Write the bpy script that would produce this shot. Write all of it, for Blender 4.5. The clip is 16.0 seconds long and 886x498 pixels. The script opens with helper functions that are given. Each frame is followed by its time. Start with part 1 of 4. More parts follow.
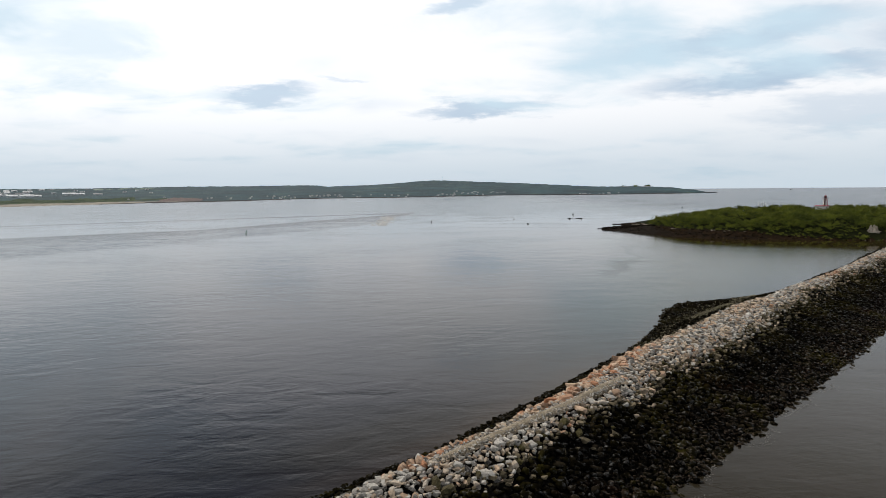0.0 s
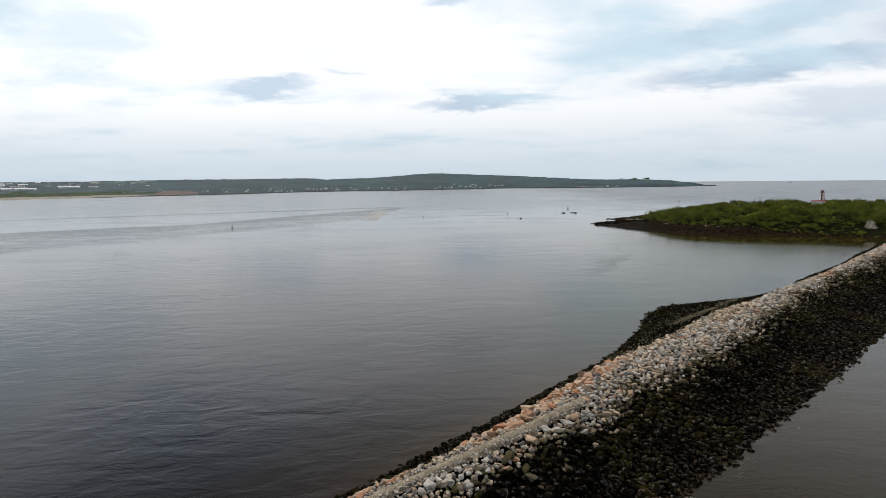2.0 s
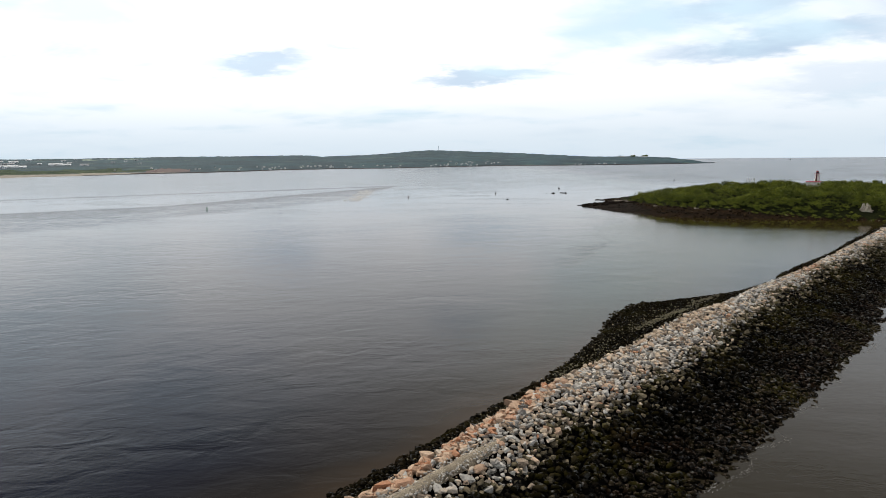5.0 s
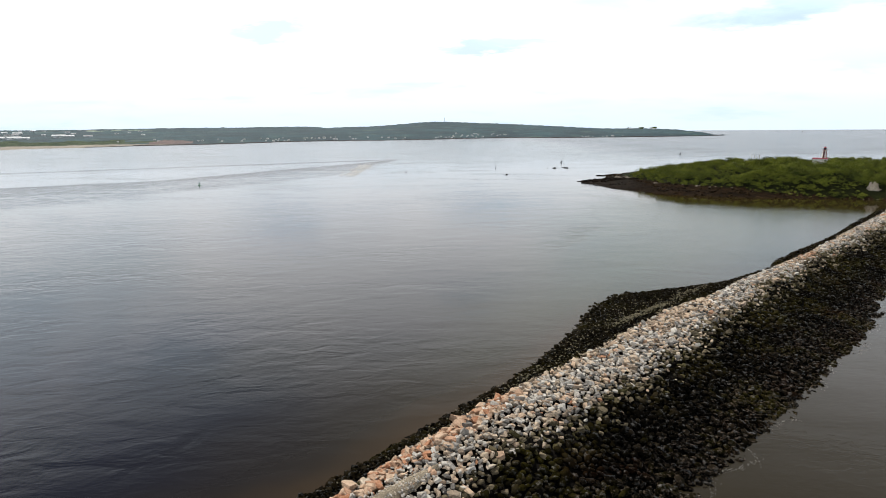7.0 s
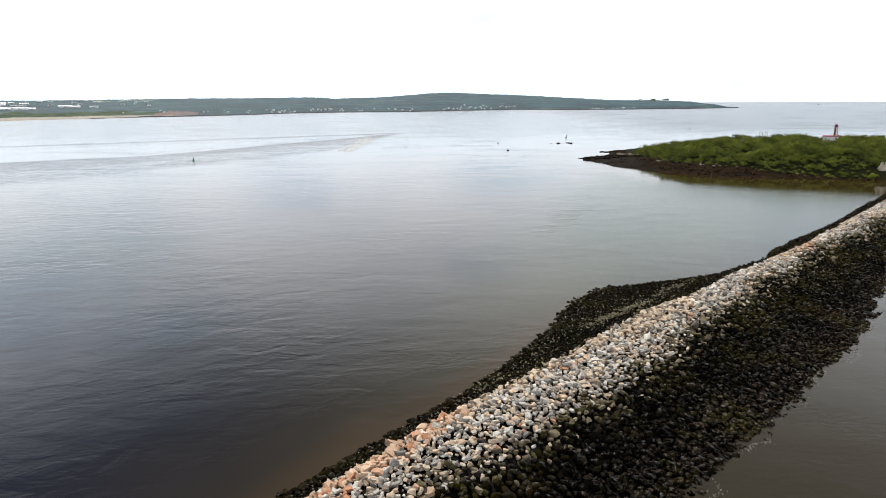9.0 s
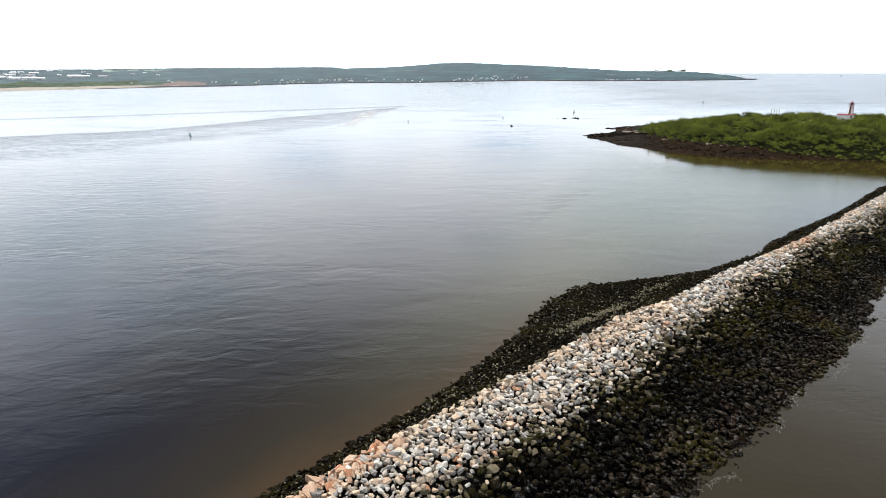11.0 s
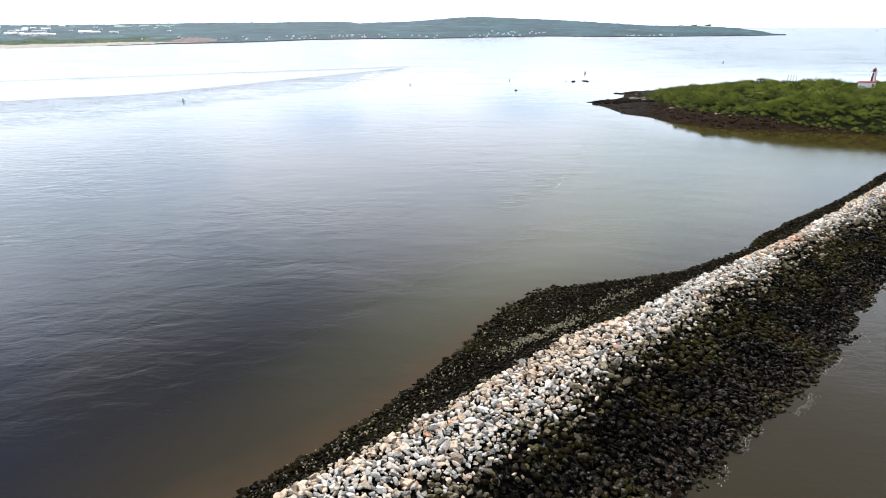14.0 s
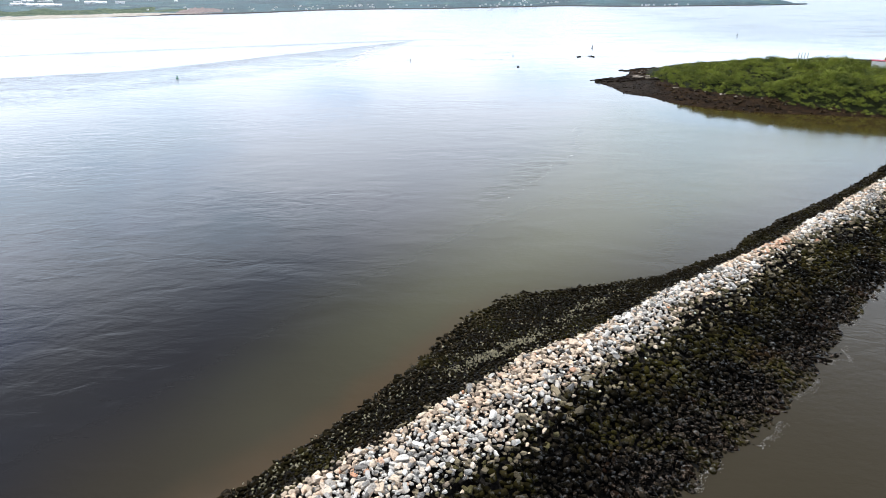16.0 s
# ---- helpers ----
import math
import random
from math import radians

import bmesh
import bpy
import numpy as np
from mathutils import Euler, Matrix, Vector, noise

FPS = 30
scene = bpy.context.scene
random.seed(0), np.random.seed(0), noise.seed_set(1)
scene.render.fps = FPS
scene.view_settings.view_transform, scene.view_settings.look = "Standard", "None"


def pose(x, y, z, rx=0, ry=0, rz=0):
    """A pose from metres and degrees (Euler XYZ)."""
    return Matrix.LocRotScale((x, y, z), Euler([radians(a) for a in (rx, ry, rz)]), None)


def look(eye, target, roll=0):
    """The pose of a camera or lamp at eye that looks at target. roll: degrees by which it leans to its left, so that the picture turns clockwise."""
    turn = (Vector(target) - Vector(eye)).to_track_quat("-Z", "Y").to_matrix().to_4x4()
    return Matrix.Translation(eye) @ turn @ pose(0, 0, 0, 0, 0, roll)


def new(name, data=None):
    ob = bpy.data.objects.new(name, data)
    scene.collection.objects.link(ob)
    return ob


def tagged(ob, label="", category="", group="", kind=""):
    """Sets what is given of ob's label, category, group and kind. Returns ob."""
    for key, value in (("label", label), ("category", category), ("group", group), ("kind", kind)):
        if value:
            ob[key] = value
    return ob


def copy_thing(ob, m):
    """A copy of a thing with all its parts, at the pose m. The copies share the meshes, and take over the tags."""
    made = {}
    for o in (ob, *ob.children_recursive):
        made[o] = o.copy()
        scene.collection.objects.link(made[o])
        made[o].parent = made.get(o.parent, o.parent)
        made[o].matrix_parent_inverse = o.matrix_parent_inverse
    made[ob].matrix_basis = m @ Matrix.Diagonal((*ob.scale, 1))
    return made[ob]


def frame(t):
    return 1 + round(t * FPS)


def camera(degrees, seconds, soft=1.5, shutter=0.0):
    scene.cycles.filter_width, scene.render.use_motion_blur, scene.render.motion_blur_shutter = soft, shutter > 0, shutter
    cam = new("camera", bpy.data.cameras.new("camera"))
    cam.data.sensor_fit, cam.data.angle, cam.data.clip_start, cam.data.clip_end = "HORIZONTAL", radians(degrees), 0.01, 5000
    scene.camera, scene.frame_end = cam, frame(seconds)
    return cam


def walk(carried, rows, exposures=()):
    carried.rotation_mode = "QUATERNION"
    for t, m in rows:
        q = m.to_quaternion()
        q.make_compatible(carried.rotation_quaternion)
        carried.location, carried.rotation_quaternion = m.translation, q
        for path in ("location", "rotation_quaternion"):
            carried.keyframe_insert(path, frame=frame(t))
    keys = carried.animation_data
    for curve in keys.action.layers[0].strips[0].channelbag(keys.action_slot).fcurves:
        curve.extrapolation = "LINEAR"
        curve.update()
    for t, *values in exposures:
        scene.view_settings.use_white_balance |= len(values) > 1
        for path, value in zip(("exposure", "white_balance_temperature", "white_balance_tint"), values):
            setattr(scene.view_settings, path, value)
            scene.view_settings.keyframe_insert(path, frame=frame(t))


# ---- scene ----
cam = camera(73.7, 16.0, soft=0.75)
# seconds, place in metres, then yaw, pitch and roll in degrees
PATH = [
    (0.0, 0.15, 0.11, 33.41, -0.002, -5.980, -0.634),
    (0.5, 1.96, 2.14, 33.66, -0.011, -6.181, -0.641),
    (1.0, 3.77, 4.21, 33.92, -0.014, -6.370, -0.644),
    (1.5, 5.62, 6.32, 34.17, -0.007, -6.511, -0.642),
    (2.0, 7.55, 8.55, 34.42, -0.027, -6.672, -0.645),
    (2.5, 9.59, 10.94, 34.70, -0.062, -6.835, -0.650),
    (3.0, 11.72, 13.43, 35.03, -0.115, -7.029, -0.657),
    (3.5, 13.86, 15.91, 35.37, -0.174, -7.328, -0.668),
    (4.0, 15.96, 18.35, 35.69, -0.226, -7.756, -0.680),
    (6.5, 25.93, 28.49, 38.25, 0.450, -10.924, -0.581),
    (7.0, 27.93, 30.41, 38.82, 0.637, -11.598, -0.560),
    (7.5, 29.95, 32.32, 39.42, 0.827, -12.279, -0.533),
    (8.0, 31.97, 34.25, 40.04, 1.033, -12.960, -0.497),
    (8.5, 33.96, 36.20, 40.68, 1.288, -13.628, -0.456),
    (9.0, 35.91, 38.16, 41.34, 1.573, -14.289, -0.417),
    (11.5, 46.20, 48.04, 45.09, 3.048, -17.699, -0.238),
    (12.0, 48.22, 49.98, 45.94, 3.323, -18.373, -0.252),
    (12.5, 50.25, 51.88, 46.79, 3.608, -19.035, -0.268),
    (13.0, 52.29, 53.79, 47.62, 3.919, -19.708, -0.280),
    (13.5, 54.34, 55.71, 48.46, 4.217, -20.379, -0.293),
    (14.0, 56.38, 57.67, 49.28, 4.523, -21.035, -0.309),
    (14.5, 58.41, 59.60, 50.09, 4.815, -21.705, -0.332),
    (15.0, 60.47, 61.55, 50.94, 5.145, -22.344, -0.357),
    (15.5, 62.50, 63.55, 51.81, 5.442, -22.988, -0.392),
    (16.0, 64.52, 65.57, 52.73, 5.688, -23.659, -0.437),
]
EXPOSURES = [(0.0, -0.75, 6500, 10), (4.0, -0.64, 6500, 10), (6.5, -0.28, 6500, 10), (9.0, 0.11, 6400, 10), (12.5, 0.49, 6110, 10), (16.0, 0.67, 5840, 10)]
walk(cam, [(t, pose(x, y, z, 0, 0, yaw) @ pose(0, 0, 0, 90 + pitch) @ pose(0, 0, 0, 0, 0, roll)) for t, x, y, z, yaw, pitch, roll in PATH], EXPOSURES)


# ---- light ----
SUN_ELEVATION, SUN_AZIMUTH = 56.0, -34.0  # degrees; azimuth clockwise from +y


def sun_way():
    e, a = radians(SUN_ELEVATION), radians(SUN_AZIMUTH)
    return Vector((math.sin(a) * math.cos(e), math.cos(a) * math.cos(e), math.sin(e)))


class Nodes:
    """Short hand for a node tree."""

    def __init__(self, tree):
        self.tree = tree
        tree.nodes.clear()

    def add(self, kind, **given):
        node = self.tree.nodes.new(kind)
        for key, value in given.items():
            if key == "operation":
                node.operation = value
            elif key == "blend_type":
                node.blend_type = value
            elif key == "data_type":
                node.data_type = value
            elif key == "sky_type":
                node.sky_type = value
        return node

    def put(self, socket, value):
        if isinstance(value, bpy.types.NodeSocket):
            self.tree.links.new(value, socket)
        elif isinstance(value, (tuple, list)) and len(value) == 3 and socket.type == "RGBA":
            socket.default_value = (*value, 1)
        else:
            socket.default_value = value

    def math(self, op, a, b=0.0, c=0.0):
        n = self.add("ShaderNodeMath", operation=op)
        for s, v in zip(n.inputs, (a, b, c)):
            self.put(s, v)
        return n.outputs[0]

    def vmath(self, op, a, b=(0, 0, 0)):
        n = self.add("ShaderNodeVectorMath", operation=op)
        self.put(n.inputs[0], a)
        self.put(n.inputs[1], b)
        return n.outputs["Value"] if op in ("DOT_PRODUCT", "LENGTH") else n.outputs["Vector"]

    def split(self, v):
        n = self.add("ShaderNodeSeparateXYZ")
        self.put(n.inputs[0], v)
        return n.outputs

    def join(self, x, y, z):
        n = self.add("ShaderNodeCombineXYZ")
        for s, v in zip(n.inputs, (x, y, z)):
            self.put(s, v)
        return n.outputs[0]

    def noise(self, v, scale, detail=3.0, rough=0.55, distort=0.0):
        n = self.add("ShaderNodeTexNoise")
        self.put(n.inputs["Vector"], v)
        for k, x in (("Scale", scale), ("Detail", detail), ("Roughness", rough), ("Distortion", distort)):
            self.put(n.inputs[k], x)
        return n.outputs["Fac"]

    def ramp(self, v, low, high, smooth=True):
        n = self.add("ShaderNodeMapRange")
        n.interpolation_type = "SMOOTHSTEP" if smooth else "LINEAR"
        for s, x in zip(n.inputs, (v, low, high, 0.0, 1.0)):
            self.put(s, x)
        return n.outputs[0]

    def mix(self, fac, a, b, blend="MIX"):
        n = self.add("ShaderNodeMix", data_type="RGBA", blend_type=blend)
        self.put(n.inputs[0], fac)
        self.put(n.inputs[6], a)
        self.put(n.inputs[7], b)
        return n.outputs[2]

    def bump(self, height, strength, distance, normal=None):
        n = self.add("ShaderNodeBump")
        self.put(n.inputs["Height"], height)
        self.put(n.inputs["Strength"], strength)
        self.put(n.inputs["Distance"], distance)
        if normal is not None:
            self.put(n.inputs["Normal"], normal)
        return n.outputs[0]

    def table(self, v, points, low, high, bottom, top):
        """A value read from a table of (places, values), straight between them."""
        n = self.add("ShaderNodeFloatCurve")
        self.put(n.inputs["Value"], self.ramp(v, low, high, False))
        curve = n.mapping.curves[0]
        marks = [((p - low) / (high - low), (q - bottom) / (top - bottom)) for p, q in zip(*points)]
        curve.points[0].location, curve.points[1].location = marks[0], marks[-1]
        for x, y in marks[1:-1]:
            curve.points.new(x, y)
        for point in curve.points:
            point.handle_type = "VECTOR"
        n.mapping.update()
        return self.math("ADD", self.math("MULTIPLY", n.outputs[0], top - bottom), bottom)

    def place(self):
        return self.add("ShaderNodeNewGeometry").outputs["Position"]


CLOUD_BANKS = [(25.0, 12.0, 15.0, 1.7, 0.07, 0.85), (29.0, 8.9, 14.0, 1.7, 0.05, 0.9), (4.0, 7.3, 8.5, 1.0, 0.03, 0.8), (-16.5, 8.5, 5.5, 1.2, 0.05, 0.75), (1.5, 16.2, 4.0, 0.8, 0.1, 0.7),
               (34.0, 5.5, 10.0, 2.0, 0.0, 0.45), (-9.0, 10.2, 3.5, 0.5, 0.0, 0.4), (44.0, 11.0, 14.0, 3.0, 0.0, 0.8), (-52.0, 9.0, 10.0, 2.0, 0.0, 0.7)]


def build_world():
    world = bpy.data.worlds.new("world")
    scene.world = world
    world.use_nodes = True
    n = Nodes(world.node_tree)
    way = n.add("ShaderNodeTexCoord").outputs["Generated"]
    x, y, z = n.split(way)
    up = n.math("MAXIMUM", z, 0.004)
    sky = n.add("ShaderNodeTexSky", sky_type="NISHITA")
    sky.sun_disc = False
    sky.sun_elevation, sky.sun_rotation = radians(SUN_ELEVATION), radians(SUN_AZIMUTH)
    sky.dust_density, sky.air_density = 2.5, 1.0
    n.put(sky.inputs[0], n.join(x, y, up))
    # layers of cloud, drawn out towards the horizon
    far = n.math("ADD", up, 0.16)
    plan = n.join(n.math("DIVIDE", x, far), n.math("DIVIDE", y, far), 0.0)
    tilted = n.vmath("ADD", n.vmath("MULTIPLY", plan, (1.0, 1.25, 1.0)), (9.2, 4.6, 0.0))
    body = n.noise(tilted, 0.85, 4.5, 0.5, 0.35)
    wisps = n.noise(n.vmath("ADD", tilted, (7.1, 2.9, 0.0)), 2.6, 5.0, 0.6, 0.6)
    cover = n.ramp(n.math("ADD", body, n.math("MULTIPLY", n.math("SUBTRACT", wisps, 0.5), 0.3)), 0.24, 0.52)
    glow = n.math("POWER", n.math("MAXIMUM", n.vmath("DOT_PRODUCT", way, tuple(sun_way())), 0.0), 5.0)
    thick = n.math("MULTIPLY", n.ramp(n.noise(n.vmath("ADD", tilted, (1.9, 8.3, 0.0)), 0.9, 4.0, 0.5, 0.3), 0.53, 0.82), n.math("ADD", 0.35, n.math("MULTIPLY", n.ramp(up, 0.27, 0.4), 0.65)))
    # banks of grey cloud and one blue gap: heading and height in degrees, half sizes, slope, depth
    heading = n.math("ADD", n.math("MULTIPLY", n.math("ARCTAN2", x, y), 57.3), n.math("MULTIPLY", n.math("SUBTRACT", wisps, 0.5), 9.0))
    height = n.math("ADD", n.math("MULTIPLY", n.math("ARCSINE", z), 57.3), n.math("MULTIPLY", n.math("SUBTRACT", n.noise(n.vmath("ADD", tilted, (3.3, 5.1, 0.0)), 2.2, 5.0, 0.6), 0.5), 5.0))

    def bank(az, el, wide, tall, slope):
        u = n.math("DIVIDE", n.math("SUBTRACT", heading, az), wide)
        v = n.math("DIVIDE", n.math("SUBTRACT", n.math("SUBTRACT", height, el), n.math("MULTIPLY", n.math("SUBTRACT", heading, az), slope)), tall)
        return n.math("SUBTRACT", 1.0, n.ramp(n.math("SQRT", n.math("ADD", n.math("MULTIPLY", u, u), n.math("MULTIPLY", v, v))), 0.25, 1.05))

    for az, el, wide, tall, slope, depth in CLOUD_BANKS:
        thick = n.math("MAXIMUM", thick, n.math("MULTIPLY", bank(az, el, wide, tall, slope), depth))
    bright = n.mix(thick, (17.4, 17.7, 18.2), (7.6, 10.0, 12.7))
    glow_scale = n.math("ADD", 0.92, n.math("MULTIPLY", glow, 0.7))
    bright = n.mix(1.0, bright, n.join(glow_scale, glow_scale, glow_scale), "MULTIPLY")
    clear = n.mix(0.85, sky.outputs[0], (11.4, 14.4, 16.4))
    low = n.ramp(up, 0.0, 0.14)
    # a darker deck of cloud with blue gaps stands higher up
    deck = n.ramp(up, 0.285, 0.52)
    clear = n.mix(deck, clear, n.mix(0.72, sky.outputs[0], (0.25, 0.5, 1.3)))
    bright = n.mix(n.math("MULTIPLY", deck, 0.8), bright, (0.36, 0.45, 0.74))
    cover = n.math("MULTIPLY", cover, n.math("SUBTRACT", 1.0, n.math("MULTIPLY", bank(-30.0, 11.8, 7.0, 3.0, 0.1), 0.6)))
    color = n.mix(cover, clear, bright)
    color = n.mix(n.math("MULTIPLY", n.ramp(up, 0.50, 0.74), 0.6), color, (0.30, 0.36, 0.60))
    color = n.mix(n.math("MULTIPLY", n.math("SUBTRACT", 1.0, low), 0.75), color, (8.2, 10.1, 11.6))
    out = n.add("ShaderNodeBackground")
    n.put(out.inputs["Color"], color)
    out.inputs["Strength"].default_value = 0.1
    end = n.add("ShaderNodeOutputWorld")
    n.put(end.inputs[0], out.outputs[0])


build_world()
sun = new("sun", bpy.data.lights.new("sun", "SUN"))
sun.data.energy, sun.data.angle, sun.data.color = 4.5, radians(3), (1.0, 0.95, 0.88)
sun.matrix_world = look(sun_way() * 300, (0, 0, 0))


# ---- plan of the breakwater ----
# s metres along it, d metres across (to the camera's side plus)
ORIGIN, ALONG, ACROSS = np.array([50.0, 110.0]), np.array([0.72, 0.694]), np.array([0.694, -0.72])
LEFT_WATER = ([-200, -81, -63, -35, -10, 5, 20, 28, 39, 50, 67, 80, 103, 115, 130, 168, 201, 262, 340], [-10, -9.6, -8.8, -11.2, -13.5, -15.8, -19.8, -22.6, -26.8, -28, -20, -14.6, -11.8, -14, -14, -12.8, -14.5, -15.8, -16])
LEFT_EDGE = ([-200, -83, -51, -21, 13, 37, 46, 66, 100, 127, 170, 200, 340], [0.3, 0, -0.7, -4.4, -5.6, -6.8, -4.8, -5.2, -3.6, -4, -5.2, -5.6, -6])
RIGHT_EDGE = ([-200, -72, -56, -30, 11, 27, 45, 60, 78, 100, 150, 340], [9, 8.4, 7.2, 5.9, 5.4, 4.5, 3.5, 1.6, 1.8, 1.2, 2.0, 2.4])
RIGHT_WATER = ([-200, -54, -38, 0, 30, 53, 68, 83, 110, 150, 340], [17.2, 18.0, 18.9, 19.8, 20.3, 20.3, 19.6, 17.7, 15.2, 15.5, 16])


# ---- materials ----
def material(name):
    m = bpy.data.materials.new(name)
    m.use_nodes = True
    n = Nodes(m.node_tree)
    shader = n.add("ShaderNodeBsdfPrincipled")
    end = n.add("ShaderNodeOutputMaterial")
    n.put(end.inputs[0], shader.outputs[0])
    return m, n, shader.inputs


def plain(name, color, rough=0.6, metal=0.0, wear=0.25, scale=1.5):
    """A painted or metal surface with some weathering."""
    m, n, s = material(name)
    at = n.place()
    grain = n.noise(at, scale, 4.0)
    dirt = tuple(c * (1 - wear) * 0.8 for c in color)
    n.put(s["Base Color"], n.mix(n.ramp(grain, 0.4, 0.75), color, dirt))
    n.put(s["Roughness"], rough)
    n.put(s["Metallic"], metal)
    n.put(s["Normal"], n.bump(n.noise(at, scale * 9, 2.0), 0.2, 0.01))
    return m


def stone(name, light, dark, warm, rough=0.85, pick="object"):
    """Quarried rock: each stone has its own tint, with veins, stains and a rough face."""
    m, n, s = material(name)
    at = n.place()
    if pick == "object":
        own = n.add("ShaderNodeObjectInfo").outputs["Random"]
    else:
        own = n.add("ShaderNodeNewGeometry").outputs["Random Per Island"]
    second = n.math("FRACT", n.math("MULTIPLY", own, 7.31))
    tint = n.mix(n.math("POWER", own, 1.5), light, dark)
    tint = n.mix(n.ramp(second, 0.62, 0.95), tint, warm)
    stain = n.noise(at, 0.9, 4.0, 0.6)
    tint = n.mix(n.math("MULTIPLY", n.ramp(stain, 0.5, 0.8), 0.45), tint, tuple(0.45 * c for c in dark))
    fleck = n.noise(at, 6.0, 3.0, 0.7)
    tint = n.mix(n.math("MULTIPLY", n.ramp(fleck, 0.45, 0.8), 0.35), tint, tuple(min(1, 1.25 * c) for c in light))
    crack = n.noise(n.vmath("ADD", at, (9, 4, 2)), 2.1, 5.0, 0.7, 0.8)
    tint = n.mix(n.math("MULTIPLY", n.ramp(crack, 0.56, 0.68), 0.6), tint, tuple(0.3 * c for c in dark))
    n.put(s["Base Color"], tint)
    n.put(s["Roughness"], rough)
    n.put(s["Specular IOR Level"], 0.12)
    n.put(s["Normal"], n.bump(n.noise(at, 3.5, 5.0, 0.7), 1.0, 0.2))
    return m


def weed(name, pick="object"):
    """Rock under wet bladder wrack: nearly black, olive and rust in places, with a wet sheen."""
    m, n, s = material(name)
    at = n.place()
    if pick == "object":
        own = n.add("ShaderNodeObjectInfo").outputs["Random"]
    else:
        own = n.add("ShaderNodeNewGeometry").outputs["Random Per Island"]
    patch = n.noise(at, 0.09, 4.0, 0.6)
    tint = n.mix(n.ramp(patch, 0.48, 0.66), (0.0030, 0.0026, 0.0020), (0.025, 0.0215, 0.005))
    rust = n.noise(n.vmath("ADD", at, (31, 7, 3)), 0.14, 3.0, 0.6)
    tint = n.mix(n.math("MULTIPLY", n.ramp(rust, 0.54, 0.7), 0.75), tint, (0.014, 0.0068, 0.004))
    # olive and brown wrack lies thickest on the seaward shoulder and high on the lee side
    plan_d = n.math("ADD", n.vmath("DOT_PRODUCT", at, (0.694, -0.72, 0.0)), n.math("ADD", 44.5, n.math("MULTIPLY", n.math("SUBTRACT", patch, 0.5), 8.0)))
    shoulder = n.math("SUBTRACT", 1.0, n.ramp(plan_d, -9.0, -4.0))
    brow = n.math("MULTIPLY", n.ramp(plan_d, 1.0, 3.5), n.math("SUBTRACT", 1.0, n.ramp(plan_d, 6.0, 12.0)))
    tint = n.mix(n.math("MULTIPLY", shoulder, 0.6), tint, (0.013, 0.0105, 0.0045))
    tint = n.mix(n.math("MULTIPLY", n.math("MULTIPLY", brow, n.ramp(rust, 0.42, 0.58)), 0.55), tint, (0.032, 0.026, 0.007))
    # some stones are nearly bare, most keep their coat
    second = n.math("FRACT", n.math("MULTIPLY", own, 9.17))
    tint = n.mix(n.math("MULTIPLY", n.ramp(own, 0.70, 1.0), 0.6), tint, (0.034, 0.027, 0.018))
    tint = n.mix(n.math("MULTIPLY", n.ramp(second, 0.45, 0.9), 0.75), tint, (0.0016, 0.0015, 0.0013))
    tuft = n.noise(at, 4.0, 4.0, 0.7)
    tint = n.mix(n.math("MULTIPLY", n.ramp(tuft, 0.5, 0.72), 0.5), tint, (0.013, 0.0105, 0.005))
    # barnacles and dried salt on the stones that the tide leaves last
    low = n.ramp(n.math("ADD", n.vmath("DOT_PRODUCT", at, (0.694, -0.72, 0.0)), n.math("MULTIPLY", n.math("SUBTRACT", patch, 0.5), 14.0)), -37.0, -29.0)
    crust = n.ramp(n.math("ADD", n.noise(n.vmath("MULTIPLY", at, (1.0, 1.0, 1.8)), 2.3, 4.0, 0.7), n.math("MULTIPLY", low, 0.07)), 0.60, 0.70)
    tint = n.mix(n.math("MULTIPLY", crust, n.math("ADD", 0.06, n.math("MULTIPLY", low, 0.7))), tint, (0.100, 0.076, 0.058))
    n.put(s["Base Color"], tint)
    wet = n.ramp(n.noise(n.vmath("ADD", at, (5, 5, 5)), 1.6, 3.0, 0.6), 0.52, 0.66)
    n.put(s["Roughness"], n.math("SUBTRACT", 0.8, n.math("MULTIPLY", wet, 0.45)))
    n.put(s["Specular IOR Level"], n.math("MULTIPLY", wet, n.math("SUBTRACT", 0.38, n.math("MULTIPLY", shoulder, 0.26))))
    n.put(s["Normal"], n.bump(tuft, 0.7, 0.12))
    return m


def foliage(name, light, dark, yellow):
    m, n, s = material(name)
    at = n.place()
    own = n.add("ShaderNodeNewGeometry").outputs["Random Per Island"]
    clump = n.noise(at, 0.12, 3.0, 0.6)
    tint = n.mix(n.ramp(clump, 0.35, 0.68), dark, light)
    tint = n.mix(n.math("MULTIPLY", n.ramp(own, 0.5, 1.0), 0.4), tint, yellow)
    n.put(s["Base Color"], tint)
    n.put(s["Roughness"], 0.7)
    n.put(s["Specular IOR Level"], 0.08)
    return m


